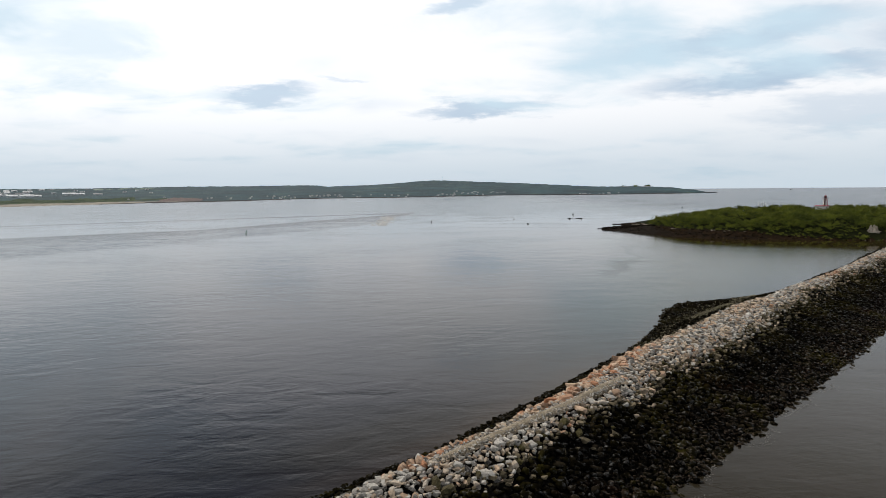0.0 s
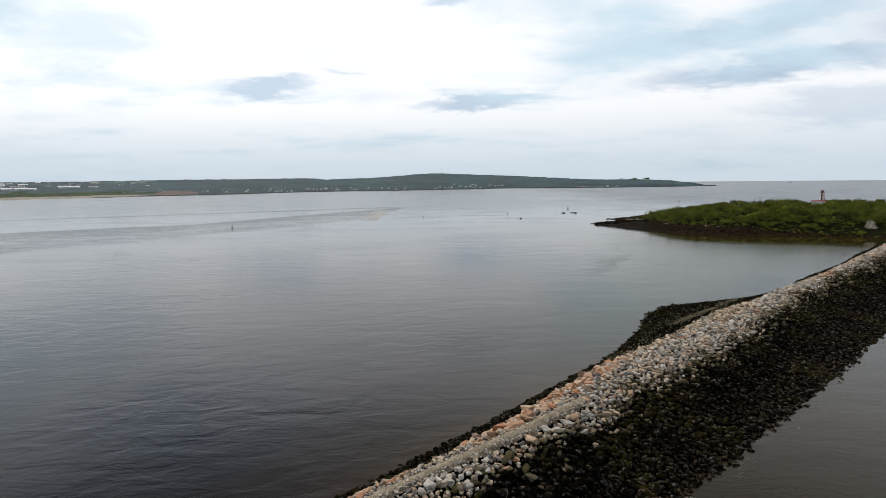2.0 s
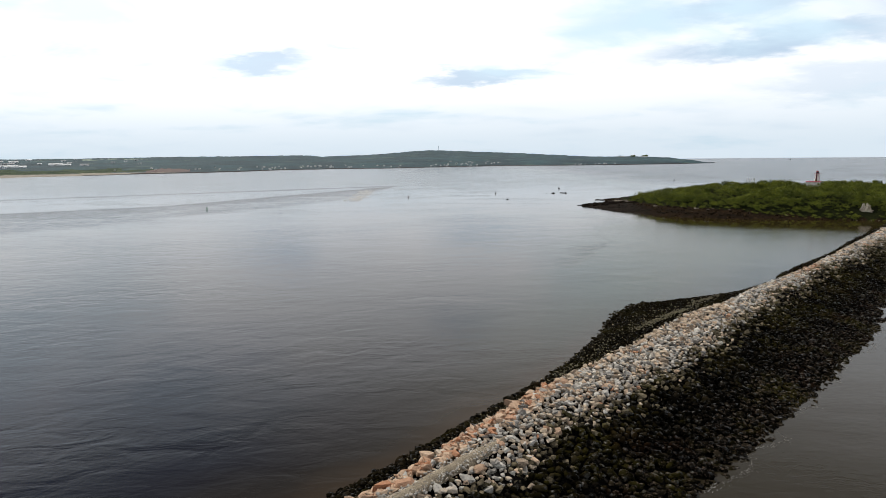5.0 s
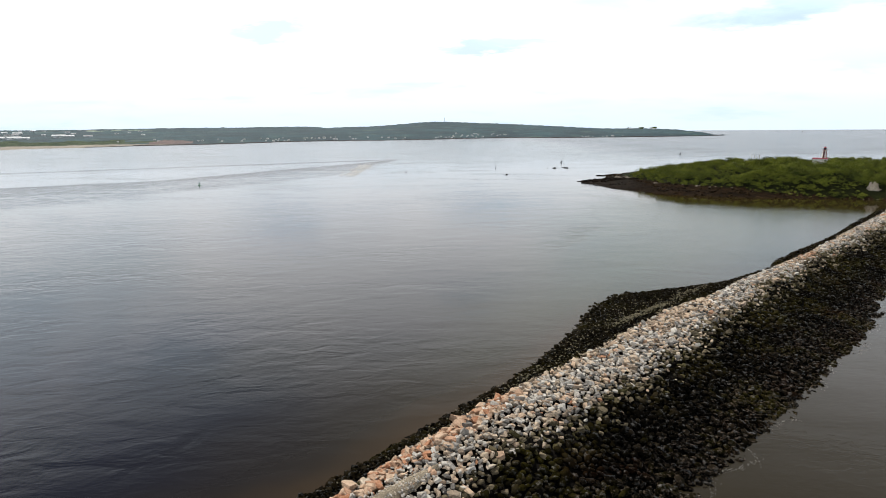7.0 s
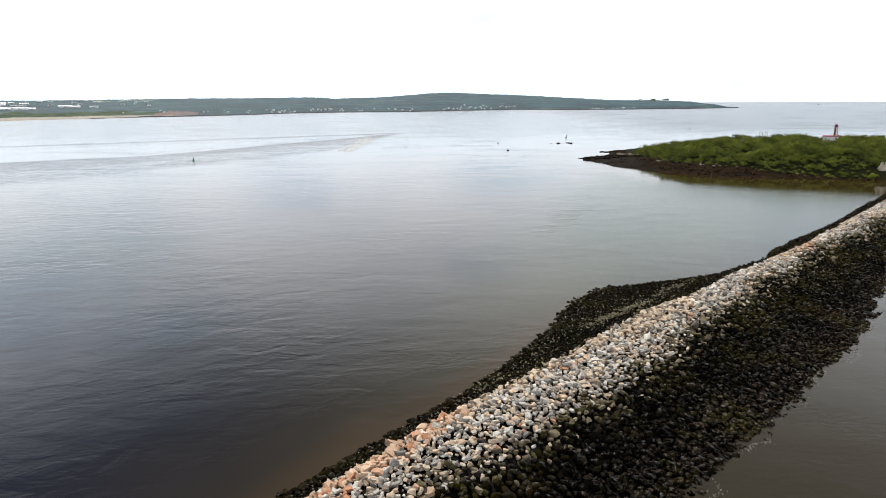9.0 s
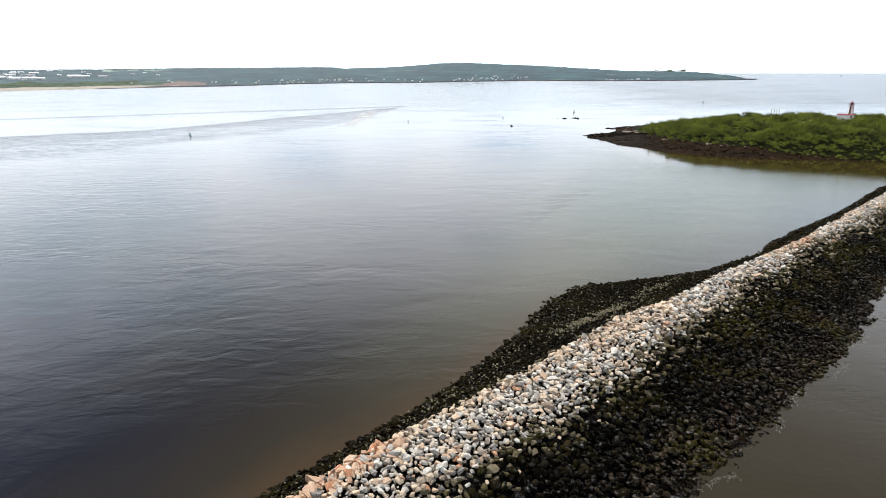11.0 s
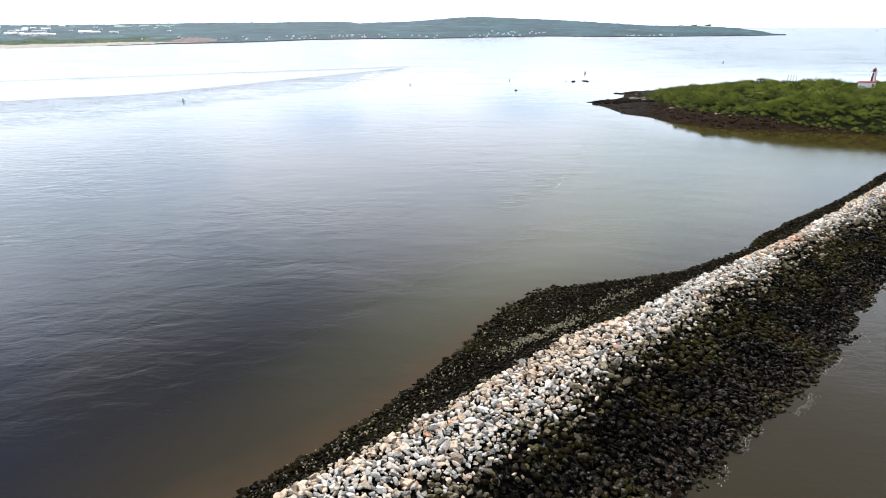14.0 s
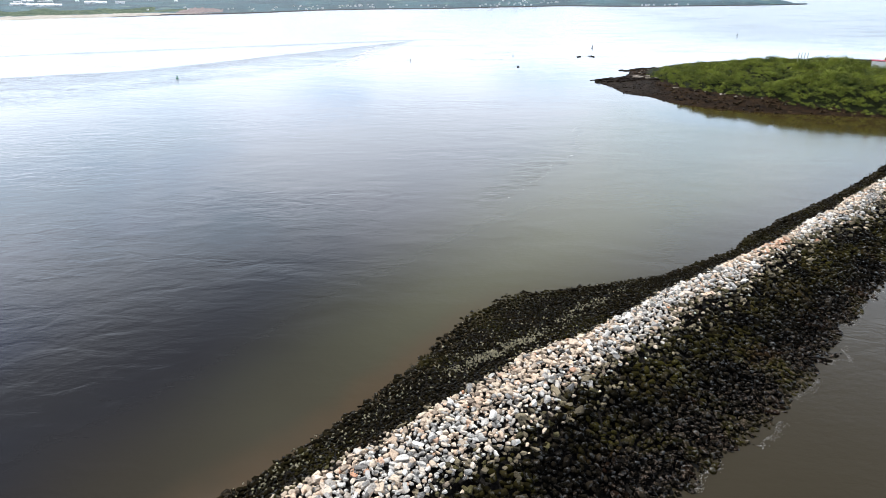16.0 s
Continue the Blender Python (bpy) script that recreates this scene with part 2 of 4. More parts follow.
def water_material():
    m, n, s = material("sea_water")
    at = n.place()
    x, y, z = n.split(at)
    wobble = n.noise(at, 0.012, 4.0, 0.6)
    along = n.vmath("DOT_PRODUCT", at, (0.72, 0.694, 0.0))
    across = n.vmath("DOT_PRODUCT", at, (0.694, -0.72, 0.0))
    # silty water in the lee of the breakwater, bounded by a wavering front
    front = n.math("ADD", n.math("SUBTRACT", y, n.math("MULTIPLY", x, 3.6)), n.math("MULTIPLY", n.math("SUBTRACT", wobble, 0.5), 70.0))
    lee = n.math("SUBTRACT", 1.0, n.ramp(front, -110.0, 95.0))
    lee = n.math("MULTIPLY", lee, n.math("SUBTRACT", 1.0, n.ramp(y, 330.0, 470.0)))
    body = n.mix(lee, (0.0092, 0.0086, 0.0088), (0.056, 0.053, 0.026))
    d = n.math("ADD", n.math("ADD", across, 44.5), n.math("MULTIPLY", n.math("SUBTRACT", wobble, 0.5), 24.0))
    shoal = n.math("MULTIPLY", n.ramp(d, -40.0, -6.0), 0.9)
    body = n.mix(shoal, body, (0.0225, 0.0175, 0.0108))
    # sand shows through where the bottom rises to the seaward edge of the stones
    plan_s = n.math("SUBTRACT", along, 112.34)
    plan_d = n.math("ADD", across, 44.5)
    off = n.math("SUBTRACT", n.table(plan_s, LEFT_WATER, -200.0, 340.0, -30.0, 30.0), plan_d)
    off = n.math("ADD", off, n.math("MULTIPLY", n.math("SUBTRACT", n.noise(at, 0.06, 3.0, 0.6), 0.5), 9.0))
    sandy = n.math("MULTIPLY", n.math("SUBTRACT", 1.0, n.ramp(off, -1.0, 6.5)), n.math("MULTIPLY", n.math("SUBTRACT", 1.0, n.ramp(plan_s, 15.0, 70.0)), n.math("SUBTRACT", 1.0, n.ramp(plan_d, -2.0, 4.0))))
    body = n.mix(n.math("MULTIPLY", sandy, 0.7), body, (0.048, 0.031, 0.015))
    # brown shallows below the island, calm under its lee, its reflection painted in
    edge = n.math("ADD", n.vmath("DOT_PRODUCT", at, (0.494, 0.869, 0.0)), n.math("MULTIPLY", n.math("SUBTRACT", wobble, 0.5), 36.0))
    shallow_mirror = n.math("MULTIPLY", n.ramp(edge, 337.0, 374.0), n.math("MULTIPLY", n.ramp(x, 118.0, 150.0), n.math("SUBTRACT", 1.0, n.ramp(y, 400.0, 440.0))))
    body = n.mix(n.math("MULTIPLY", shallow_mirror, 0.9), body, (0.030, 0.020, 0.0045))
    # dark blue patches in the western body colour imitate reflected blue sky
    blue_mirror = n.noise(n.vmath("ADD", at, (400, 90, 0)), 0.010, 4.0, 0.55, 0.8)
    west_side = n.math("SUBTRACT", 1.0, n.ramp(x, -30.0, 28.0))
    body = n.mix(n.math("MULTIPLY", n.math("MULTIPLY", n.ramp(blue_mirror, 0.36, 0.6), 0.9), west_side), body, (0.003, 0.005, 0.014))
    # ripples: long crests across the wind, in patches, with calm slicks between
    crest = n.vmath("MULTIPLY", at, (0.55, 1.0, 1.0))
    patch = n.ramp(n.noise(n.vmath("MULTIPLY", at, (0.5, 1.0, 1.0)), 0.022, 4.0, 0.6, 0.5), 0.44, 0.70)
    # the tide race: rough water beyond a line towards the open bay
    bend = n.math("SMOOTH_MAX", n.math("ADD", 610.0, n.math("MULTIPLY", x, 0.585)), n.math("ADD", 838.0, n.math("MULTIPLY", x, 1.72)), 30.0)
    race = n.math("ADD", n.math("SUBTRACT", y, bend), n.math("MULTIPLY", n.math("SUBTRACT", wobble, 0.5), 16.0))
    second = n.math("SUBTRACT", y, n.math("ADD", 803.0, n.math("MULTIPLY", x, 0.54)))
    west = n.math("SUBTRACT", 1.0, n.ramp(n.math("SUBTRACT", x, n.math("MULTIPLY", n.math("SUBTRACT", y, 526.0), 0.12)), -76.0, -60.0))
    brim = n.math("ADD", n.math("SUBTRACT", y, n.math("ADD", 622.0, n.math("MULTIPLY", x, 1.55))), n.math("MULTIPLY", n.math("SUBTRACT", wobble, 0.5), 40.0))
    streak = n.ramp(n.noise(n.vmath("MULTIPLY", at, (0.35, 1.0, 1.0)), 0.08, 4.0, 0.65), 0.3, 0.7)
    speckle = n.ramp(n.noise(n.vmath("MULTIPLY", at, (0.5, 1.0, 1.0)), 0.3, 3.0, 0.7), 0.42, 0.66)
    fill = n.math("ADD", n.math("ADD", n.math("MULTIPLY", streak, 0.3), n.math("MULTIPLY", speckle, 0.45)), n.math("ADD", 0.15, n.math("MULTIPLY", n.ramp(race, -110.0, -5.0), 0.35)))
    band = n.math("MULTIPLY", n.math("MULTIPLY", n.ramp(brim, -15.0, 40.0), fill), n.math("SUBTRACT", 1.0, n.ramp(race, -5.0, 6.0)))
    line = n.math("MULTIPLY", n.ramp(second, -30.0, 0.0), n.math("SUBTRACT", 1.0, n.ramp(second, 0.0, 18.0)))
    rough_band = n.math("MULTIPLY", n.math("ADD", band, n.math("MULTIPLY", line, 0.6)), west)
    # ripples where the ebb runs over the reef
    sill = n.math("ABSOLUTE", n.math("ADD", n.math("SUBTRACT", y, n.math("SUBTRACT", 497.0, n.math("MULTIPLY", x, 0.2))), n.math("MULTIPLY", n.math("SUBTRACT", wobble, 0.5), 30.0)))
    sill = n.math("MULTIPLY", n.math("SUBTRACT", 1.0, n.ramp(sill, 0.0, 9.0)), n.math("MULTIPLY", n.ramp(x, -10.0, 30.0), n.math("SUBTRACT", 1.0, n.ramp(x, 95.0, 125.0))))
    eddy = n.vmath("LENGTH", n.vmath("MULTIPLY", n.vmath("SUBTRACT", at, (52.0, 574.0, 0.0)), (0.45, 1.0, 1.0)))
    sill = n.math("ADD", sill, n.math("SUBTRACT", 1.0, n.ramp(eddy, 4.0, 15.0)))
    rough_band = n.math("ADD", rough_band, n.math("MULTIPLY", n.math("MULTIPLY", sill, speckle), 0.7))
    open_sea = n.ramp(y, 480.0, 900.0)
    stir = n.math("ADD", n.math("ADD", 0.25, n.math("MULTIPLY", patch, 0.75)), n.math("MULTIPLY", rough_band, 1.9))
    stir = n.math("ADD", stir, n.math("MULTIPLY", open_sea, n.math("ADD", 0.9, n.math("MULTIPLY", n.ramp(x, 120.0, 420.0), 2.2))))
    stir = n.math("ADD", stir, n.math("MULTIPLY", n.math("SUBTRACT", 1.0, n.ramp(x, -90.0, 30.0)), 0.35))
    small = n.noise(crest, 1.1, 3.0, 0.6, 0.3)
    middle = n.noise(n.vmath("ADD", n.vmath("MULTIPLY", at, (0.55, 1.0, 1.0)), n.vmath("MULTIPLY", n.join(0.0, x, 0.0), (0.0, -0.12, 0.0))), 0.27, 3.0, 0.5, 0.6)
    swell = n.noise(crest, 0.07, 2.0, 0.5, 0.4)
    stir = n.math("MULTIPLY", stir, n.math("SUBTRACT", 1.0, n.math("MULTIPLY", n.math("MULTIPLY", lee, 0.62), n.math("SUBTRACT", 1.0, n.math("MULTIPLY", n.ramp(d, 0.0, 20.0), 0.25)))))
    # the wandering seam where the silty and the clear water meet, with ripples along it
    wander = n.math("MULTIPLY", n.math("SUBTRACT", n.noise(at, 0.05, 2.0, 0.5), 0.5), 15.0)
    line_x = n.math("SMOOTH_MIN", n.math("ADD", 70.0, n.math("MULTIPLY", n.math("SUBTRACT", y, 227.0), 0.45)), n.math("ADD", 91.5, n.math("MULTIPLY", n.math("SUBTRACT", y, 275.0), 0.13)), 4.0)
    seam = n.math("ADD", n.math("SUBTRACT", x, line_x), wander)
    reach = n.math("MULTIPLY", n.ramp(y, 240.0, 262.0), n.math("SUBTRACT", 1.0, n.ramp(y, 300.0, 345.0)))
    ripple_reach = n.math("MULTIPLY", n.ramp(y, 205.0, 225.0), n.math("SUBTRACT", 1.0, n.ramp(y, 245.0, 275.0)))
    chop = n.math("MULTIPLY", n.math("MULTIPLY", n.ramp(seam, -15.0, -3.0), n.math("SUBTRACT", 1.0, n.ramp(seam, -1.5, 2.5))), ripple_reach)
    thin = n.math("MULTIPLY", n.math("MULTIPLY", n.ramp(seam, -1.6, 0.0), n.math("SUBTRACT", 1.0, n.ramp(seam, 0.0, 1.6))), reach)
    # darkens the body along the seam, as ripples reflecting darker sky would
    body = n.mix(n.math("MULTIPLY", thin, 0.35), body, (0.010, 0.009, 0.007))
    n.put(s["Base Color"], body)
    n.put(s["IOR"], 1.33)
    n.put(s["Specular IOR Level"], 0.24)
    still = n.math("SUBTRACT", 1.0, n.math("MULTIPLY", shallow_mirror, 0.92))
    stir = n.math("ADD", n.math("MULTIPLY", stir, still), n.math("ADD", n.math("MULTIPLY", chop, 1.1), n.math("MULTIPLY", thin, 0.6)))
    normal = n.bump(swell, n.math("MULTIPLY", still, 0.3), 0.4)
    normal = n.bump(middle, n.math("MULTIPLY", stir, 0.42), 0.32, normal)
    normal = n.bump(small, n.math("ADD", n.math("MULTIPLY", stir, 0.45), n.math("MULTIPLY", n.math("MULTIPLY", lee, still), 0.25)), 0.07, normal)
    n.put(s["Normal"], normal)
    n.put(s["Roughness"], n.math("ADD", n.math("ADD", 0.05, n.math("MULTIPLY", n.math("MULTIPLY", lee, still), 0.13)), n.math("ADD", n.math("MULTIPLY", stir, 0.05), n.math("MULTIPLY", rough_band, 0.1))))
    return m


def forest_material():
    m, n, s = material("haze_blue_forest")
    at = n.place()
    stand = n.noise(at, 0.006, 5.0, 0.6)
    # the blue in these greens is distance haze put into the colour
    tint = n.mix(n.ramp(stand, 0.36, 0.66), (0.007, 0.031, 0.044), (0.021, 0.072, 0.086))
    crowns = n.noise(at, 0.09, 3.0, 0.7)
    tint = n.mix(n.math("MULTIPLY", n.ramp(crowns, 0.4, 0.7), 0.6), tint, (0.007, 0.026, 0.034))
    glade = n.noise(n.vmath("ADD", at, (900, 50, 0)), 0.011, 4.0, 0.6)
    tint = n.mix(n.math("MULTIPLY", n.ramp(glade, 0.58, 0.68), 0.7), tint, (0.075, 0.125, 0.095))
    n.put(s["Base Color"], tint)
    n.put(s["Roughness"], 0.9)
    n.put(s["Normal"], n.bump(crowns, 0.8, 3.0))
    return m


def earth(name, a, b, scale, rough=0.9, relief=0.2):
    m, n, s = material(name)
    at = n.place()
    g = n.noise(at, scale, 5.0, 0.65)
    fine = n.noise(at, scale * 8, 3.0, 0.6)
    n.put(s["Base Color"], n.mix(n.ramp(fine, 0.35, 0.75), n.mix(n.ramp(g, 0.35, 0.65), a, b), tuple(0.6 * c for c in b)))
    n.put(s["Roughness"], rough)
    n.put(s["Specular IOR Level"], 0.03)
    n.put(s["Normal"], n.bump(fine, 0.8, relief))
    return m


GREY = ((0.62, 0.585, 0.525), (0.075, 0.071, 0.066), (0.58, 0.48, 0.37))
CREAM = ((0.62, 0.50, 0.37), (0.13, 0.10, 0.075), (0.60, 0.44, 0.31))
STAINED = ((0.22, 0.18, 0.115), (0.016, 0.014, 0.008), (0.060, 0.052, 0.018))
WARM = ((0.62, 0.46, 0.33), (0.36, 0.22, 0.14), (0.46, 0.22, 0.12))
CREAM_PIECE, CREAM_REST = stone("cream_stone", *CREAM), stone("cream_stone_pile", *CREAM, pick="island")
STONE_PIECE, STONE_REST = stone("grey_stone", *GREY), stone("grey_stone_pile", *GREY, pick="island")
WARM_PIECE, WARM_REST = stone("orange_stone", *WARM), stone("orange_stone_pile", *WARM, pick="island")
STAINED_PIECE, STAINED_REST = stone("stained_stone", *STAINED), stone("stained_stone_pile", *STAINED, pick="island")
WEED_PIECE, WEED_REST = weed("weedy_stone"), weed("weedy_stone_pile", "island")
SHINGLE = stone("pale_shingle", (0.25, 0.22, 0.15), (0.09, 0.08, 0.05), (0.24, 0.21, 0.12), pick="island")
WATER = water_material()
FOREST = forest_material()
# rubble coloured near-black, which paints the shade in the gaps between the stones
CORE = earth("gap_shade_rubble", (0.02, 0.018, 0.015), (0.008, 0.007, 0.006), 0.4)
GRAVEL = earth("pale_gravel", (0.40, 0.34, 0.25), (0.25, 0.21, 0.155), 0.9, relief=0.12)
MUD = earth("brown_foreshore", (0.030, 0.017, 0.008), (0.009, 0.006, 0.0035), 0.16, 0.9, 0.5)
UNDERGROWTH = earth("undergrowth", (0.020, 0.024, 0.007), (0.010, 0.012, 0.005), 0.2)
LEDGE = earth("dark_ledge_rock", (0.028, 0.020, 0.014), (0.010, 0.008, 0.006), 0.3, 0.9, 0.3)
BROWN_ROCK = earth("brown_shore_rock", (0.062, 0.040, 0.020), (0.014, 0.010, 0.006), 0.3, 0.9, 0.3)
PALE_ROCK = earth("pale_cliff_rock", (0.76, 0.68, 0.56), (0.40, 0.33, 0.25), 0.5, 0.9, 0.5)
PALE_BOULDER = earth("pale_shore_boulder", (0.42, 0.37, 0.30), (0.16, 0.13, 0.10), 0.5, 0.9, 0.4)
SAND = earth("far_sand", (0.46, 0.42, 0.36), (0.33, 0.30, 0.25), 0.01)
CLIFF = earth("red_earth_cliff", (0.26, 0.205, 0.19), (0.19, 0.155, 0.15), 0.02)
PALE_FIELD = earth("pale_hay_field", (0.42, 0.47, 0.42), (0.16, 0.22, 0.17), 0.012)
FIELD = earth("far_field", (0.125, 0.150, 0.090), (0.055, 0.080, 0.055), 0.03)
SHORE_ROCK = earth("far_shore_rock", (0.06, 0.05, 0.048), (0.04, 0.035, 0.035), 0.05)
LEAVES = foliage("shrub_leaves", (0.170, 0.198, 0.024), (0.048, 0.068, 0.012), (0.275, 0.260, 0.044))
BARK = plain("grey_bark", (0.12, 0.10, 0.08), 0.9, scale=4)
WHITE = plain("white_paint", (0.80, 0.79, 0.76), 0.55)
RED = plain("red_paint", (0.26, 0.014, 0.034), 0.5)
DARK_RED = plain("dark_red_paint", (0.07, 0.010, 0.02), 0.45)
GREEN = plain("green_paint", (0.03, 0.20, 0.09), 0.5)
DARK = plain("dark_steel", (0.035, 0.035, 0.04), 0.45, 0.6)
GREY_ROOF = plain("grey_shingles", (0.42, 0.42, 0.43), 0.85, scale=0.6)
WINDOW = plain("dark_window_glass", (0.02, 0.025, 0.03), 0.08, wear=0.1)
POLE = plain("weathered_pole", (0.70, 0.69, 0.66), 0.7)
# cooler than the near white: distance haze mixed into the base colour
FAR_WHITE = plain("hazy_white_cladding", (0.76, 0.79, 0.80), 0.7, wear=0.4, scale=0.15)
WHITECAP = plain("broken_water", (0.55, 0.55, 0.53), 0.6, scale=3)
FOAM = plain("sea_foam", (0.24, 0.225, 0.20), 0.6, scale=3)


# ---- mesh tools ----
def mesh_of(name, verts, tris, mats, which=None, smooth=False):
    me = bpy.data.meshes.new(name)
    verts, tris = np.asarray(verts, dtype=np.float32), np.asarray(tris, dtype=np.int32)
    k = tris.shape[1]
    me.vertices.add(len(verts))
    me.vertices.foreach_set("co", verts.ravel())
    me.loops.add(tris.size)
    me.loops.foreach_set("vertex_index", tris.ravel())
    me.polygons.add(len(tris))
    me.polygons.foreach_set("loop_start", np.arange(0, tris.size, k, dtype=np.int32))
    me.polygons.foreach_set("loop_total", np.full(len(tris), k, dtype=np.int32))
    for m in mats if isinstance(mats, (list, tuple)) else [mats]:
        me.materials.append(m)
    if which is not None:
        me.polygons.foreach_set("material_index", np.asarray(which, dtype=np.int32))
    me.polygons.foreach_set("use_smooth", np.full(len(tris), smooth))
    me.update(calc_edges=True)
    return me


def part(name, bm, mat, parent, label="", smooth=False):
    me = bpy.data.meshes.new(name)
    bmesh.ops.recalc_face_normals(bm, faces=bm.faces)
    bm.to_mesh(me)
    bm.free()
    me.materials.append(mat)
    for p in me.polygons:
        p.use_smooth = smooth
    ob = new(name, me)
    ob.parent = parent
    return tagged(ob, label) if label else ob


def box(x0, y0, z0, x1, y1, z1, bevel=0.0):
    bm = bmesh.new()
    bmesh.ops.create_cube(bm, size=1)
    for v in bm.verts:
        v.co = Vector((x0 if v.co.x < 0 else x1, y0 if v.co.y < 0 else y1, z0 if v.co.z < 0 else z1))
    if bevel:
        bmesh.ops.bevel(bm, geom=bm.edges[:], offset=bevel, segments=1, affect="EDGES")
    return bm


def lathe(rings, sides, turn=0.0):
    """A solid turned about z from (radius, z) rings."""
    bm = bmesh.new()
    loops = [[bm.verts.new((r * math.cos(turn + 2 * math.pi * i / sides), r * math.sin(turn + 2 * math.pi * i / sides), z)) for i in range(sides)] for r, z in rings]
    for a, b in zip(loops, loops[1:]):
        for i in range(sides):
            bm.faces.new((a[i], a[(i + 1) % sides], b[(i + 1) % sides], b[i]))
    bm.faces.new(loops[0])
    bm.faces.new(loops[-1])
    return bm


def merged(*parts):
    out = bmesh.new()
    for bm in parts:
        me = bpy.data.meshes.new("joint")
        bm.to_mesh(me)
        bm.free()
        out.from_mesh(me)
        bpy.data.meshes.remove(me)
    return out


def gable(x0, y0, z0, x1, y1, rise, over=0.4):
    """A ridged roof along x with its own thickness."""
    bm = bmesh.new()
    ym = (y0 + y1) / 2
    low = [(y0 - over, z0 - over * 0.4), (ym, z0 + rise), (y1 + over, z0 - over * 0.4), (y1 + over, z0 - over * 0.4 - 0.2), (ym, z0 + rise - 0.25), (y0 - over, z0 - over * 0.4 - 0.2)]
    a = [bm.verts.new((x0 - over, y, z)) for y, z in low]
    b = [bm.verts.new((x1 + over, y, z)) for y, z in low]
    for i in range(6):
        j = (i + 1) % 6
        bm.faces.new((a[i], a[j], b[j], b[i]))
    bm.faces.new((a[0], a[1], a[4], a[5]))
    bm.faces.new((a[1], a[2], a[3], a[4]))
    bm.faces.new((b[0], b[1], b[4], b[5]))
    bm.faces.new((b[1], b[2], b[3], b[4]))
    return bm


def house_walls(x0, y0, z0, x1, y1, z1, rise):
    bm = box(x0, y0, z0, x1, y1, z1)
    ym = (y0 + y1) / 2
    for x in (x0, x1):
        vs = [bm.verts.new(c) for c in ((x, y0, z1), (x, y1, z1), (x, ym, z1 + rise - 0.3))]
        bm.faces.new(vs)
    return bm


rng = np.random.default_rng(7)


def rock_shapes(count, points, seed, flat=0.75, cut=(0.62, 0.95)):
    """Angular broken stones about 1 across: (verts, triangles)."""
    r = np.random.default_rng(seed)
    out = []
    for _ in range(count):
        p = r.normal(size=(points, 3))
        p /= np.linalg.norm(p, axis=1)[:, None]
        p *= r.uniform(0.82, 1.05, (points, 1))
        p = np.clip(p, -r.uniform(*cut, 3), r.uniform(*cut, 3))
        p[:, 0] += r.uniform(-0.3, 0.3) * p[:, 1]
        p *= np.array([r.uniform(0.54, 0.86), r.uniform(0.42, 0.60), r.uniform(0.26, 0.42) * flat / 0.75])
        bm = bmesh.new()
        vs = [bm.verts.new(c) for c in p]
        got = bmesh.ops.convex_hull(bm, input=vs)
        loose = [v for v in bm.verts if not v.link_faces]
        bmesh.ops.delete(bm, geom=loose, context="VERTS")
        bmesh.ops.triangulate(bm, faces=bm.faces[:])
        bmesh.ops.recalc_face_normals(bm, faces=bm.faces)
        bm.verts.index_update()
        out.append((np.array([v.co[:] for v in bm.verts]), np.array([[v.index for v in f.verts] for f in bm.faces])))
        bm.free()
    return out


def turns(r, n, tilt=0.45):
    """n rotation matrices: any heading, a random tilt."""
    h, a, b = r.uniform(0, 2 * math.pi, n), r.normal(0, tilt, n), r.normal(0, tilt, n)
    m = np.empty((n, 3, 3))
    for i in range(n):
        m[i] = np.array(Euler((a[i], b[i], h[i])).to_matrix())
    return m


def pile(name, shapes, places, sizes, mats, seed, tilt=0.45, smooth=False):
    """Many stones joined into one mesh."""
    r = np.random.default_rng(seed)
    rot = turns(r, len(places), tilt)
    vs, fs, base = [], [], 0
    for i, (p, s) in enumerate(zip(places, sizes)):
        v, f = shapes[int(r.integers(len(shapes)))]
        vs.append(v @ rot[i].T * s + p)
        fs.append(f + base)
        base += len(v)
    return mesh_of(name, np.concatenate(vs), np.concatenate(fs), mats, smooth=smooth)


# ---- the sea ----
def build_sea():
    radii = [0, 60, 150, 300, 500, 800, 1200, 1800, 2600, 3500, 4300, 4950]
    sides = 128
    vs = [(0, 0, 0)]
    fs = []
    for k, r in enumerate(radii[1:]):
        for i in range(sides):
            a = 2 * math.pi * i / sides
            vs.append((r * math.sin(a), r * math.cos(a), 0))
    for i in range(sides):
        fs.append((0, 1 + (i + 1) % sides, 1 + i))
    for k in range(len(radii) - 2):
        a, b = 1 + k * sides, 1 + (k + 1) * sides
        for i in range(sides):
            j = (i + 1) % sides
            fs.append((a + i, a + j, b + j))
            fs.append((a + i, b + j, b + i))
    tagged(new("water", mesh_of("water", vs, fs, WATER)), "grey-brown tidal sea with wind ripples and calm slicks", "sea", kind="structure")


build_sea()

# ---- the breakwater ----
CREST = 5.6


def curve_at(table, s):
    return np.interp(s, *table)


def ragged(s, k, size):
    """An uneven offset along the edges."""
    return size * (noise.noise(Vector((s * 0.11, k * 7.7, 0))) + 0.6 * noise.noise(Vector((s * 0.37, k * 3.1, 5))))


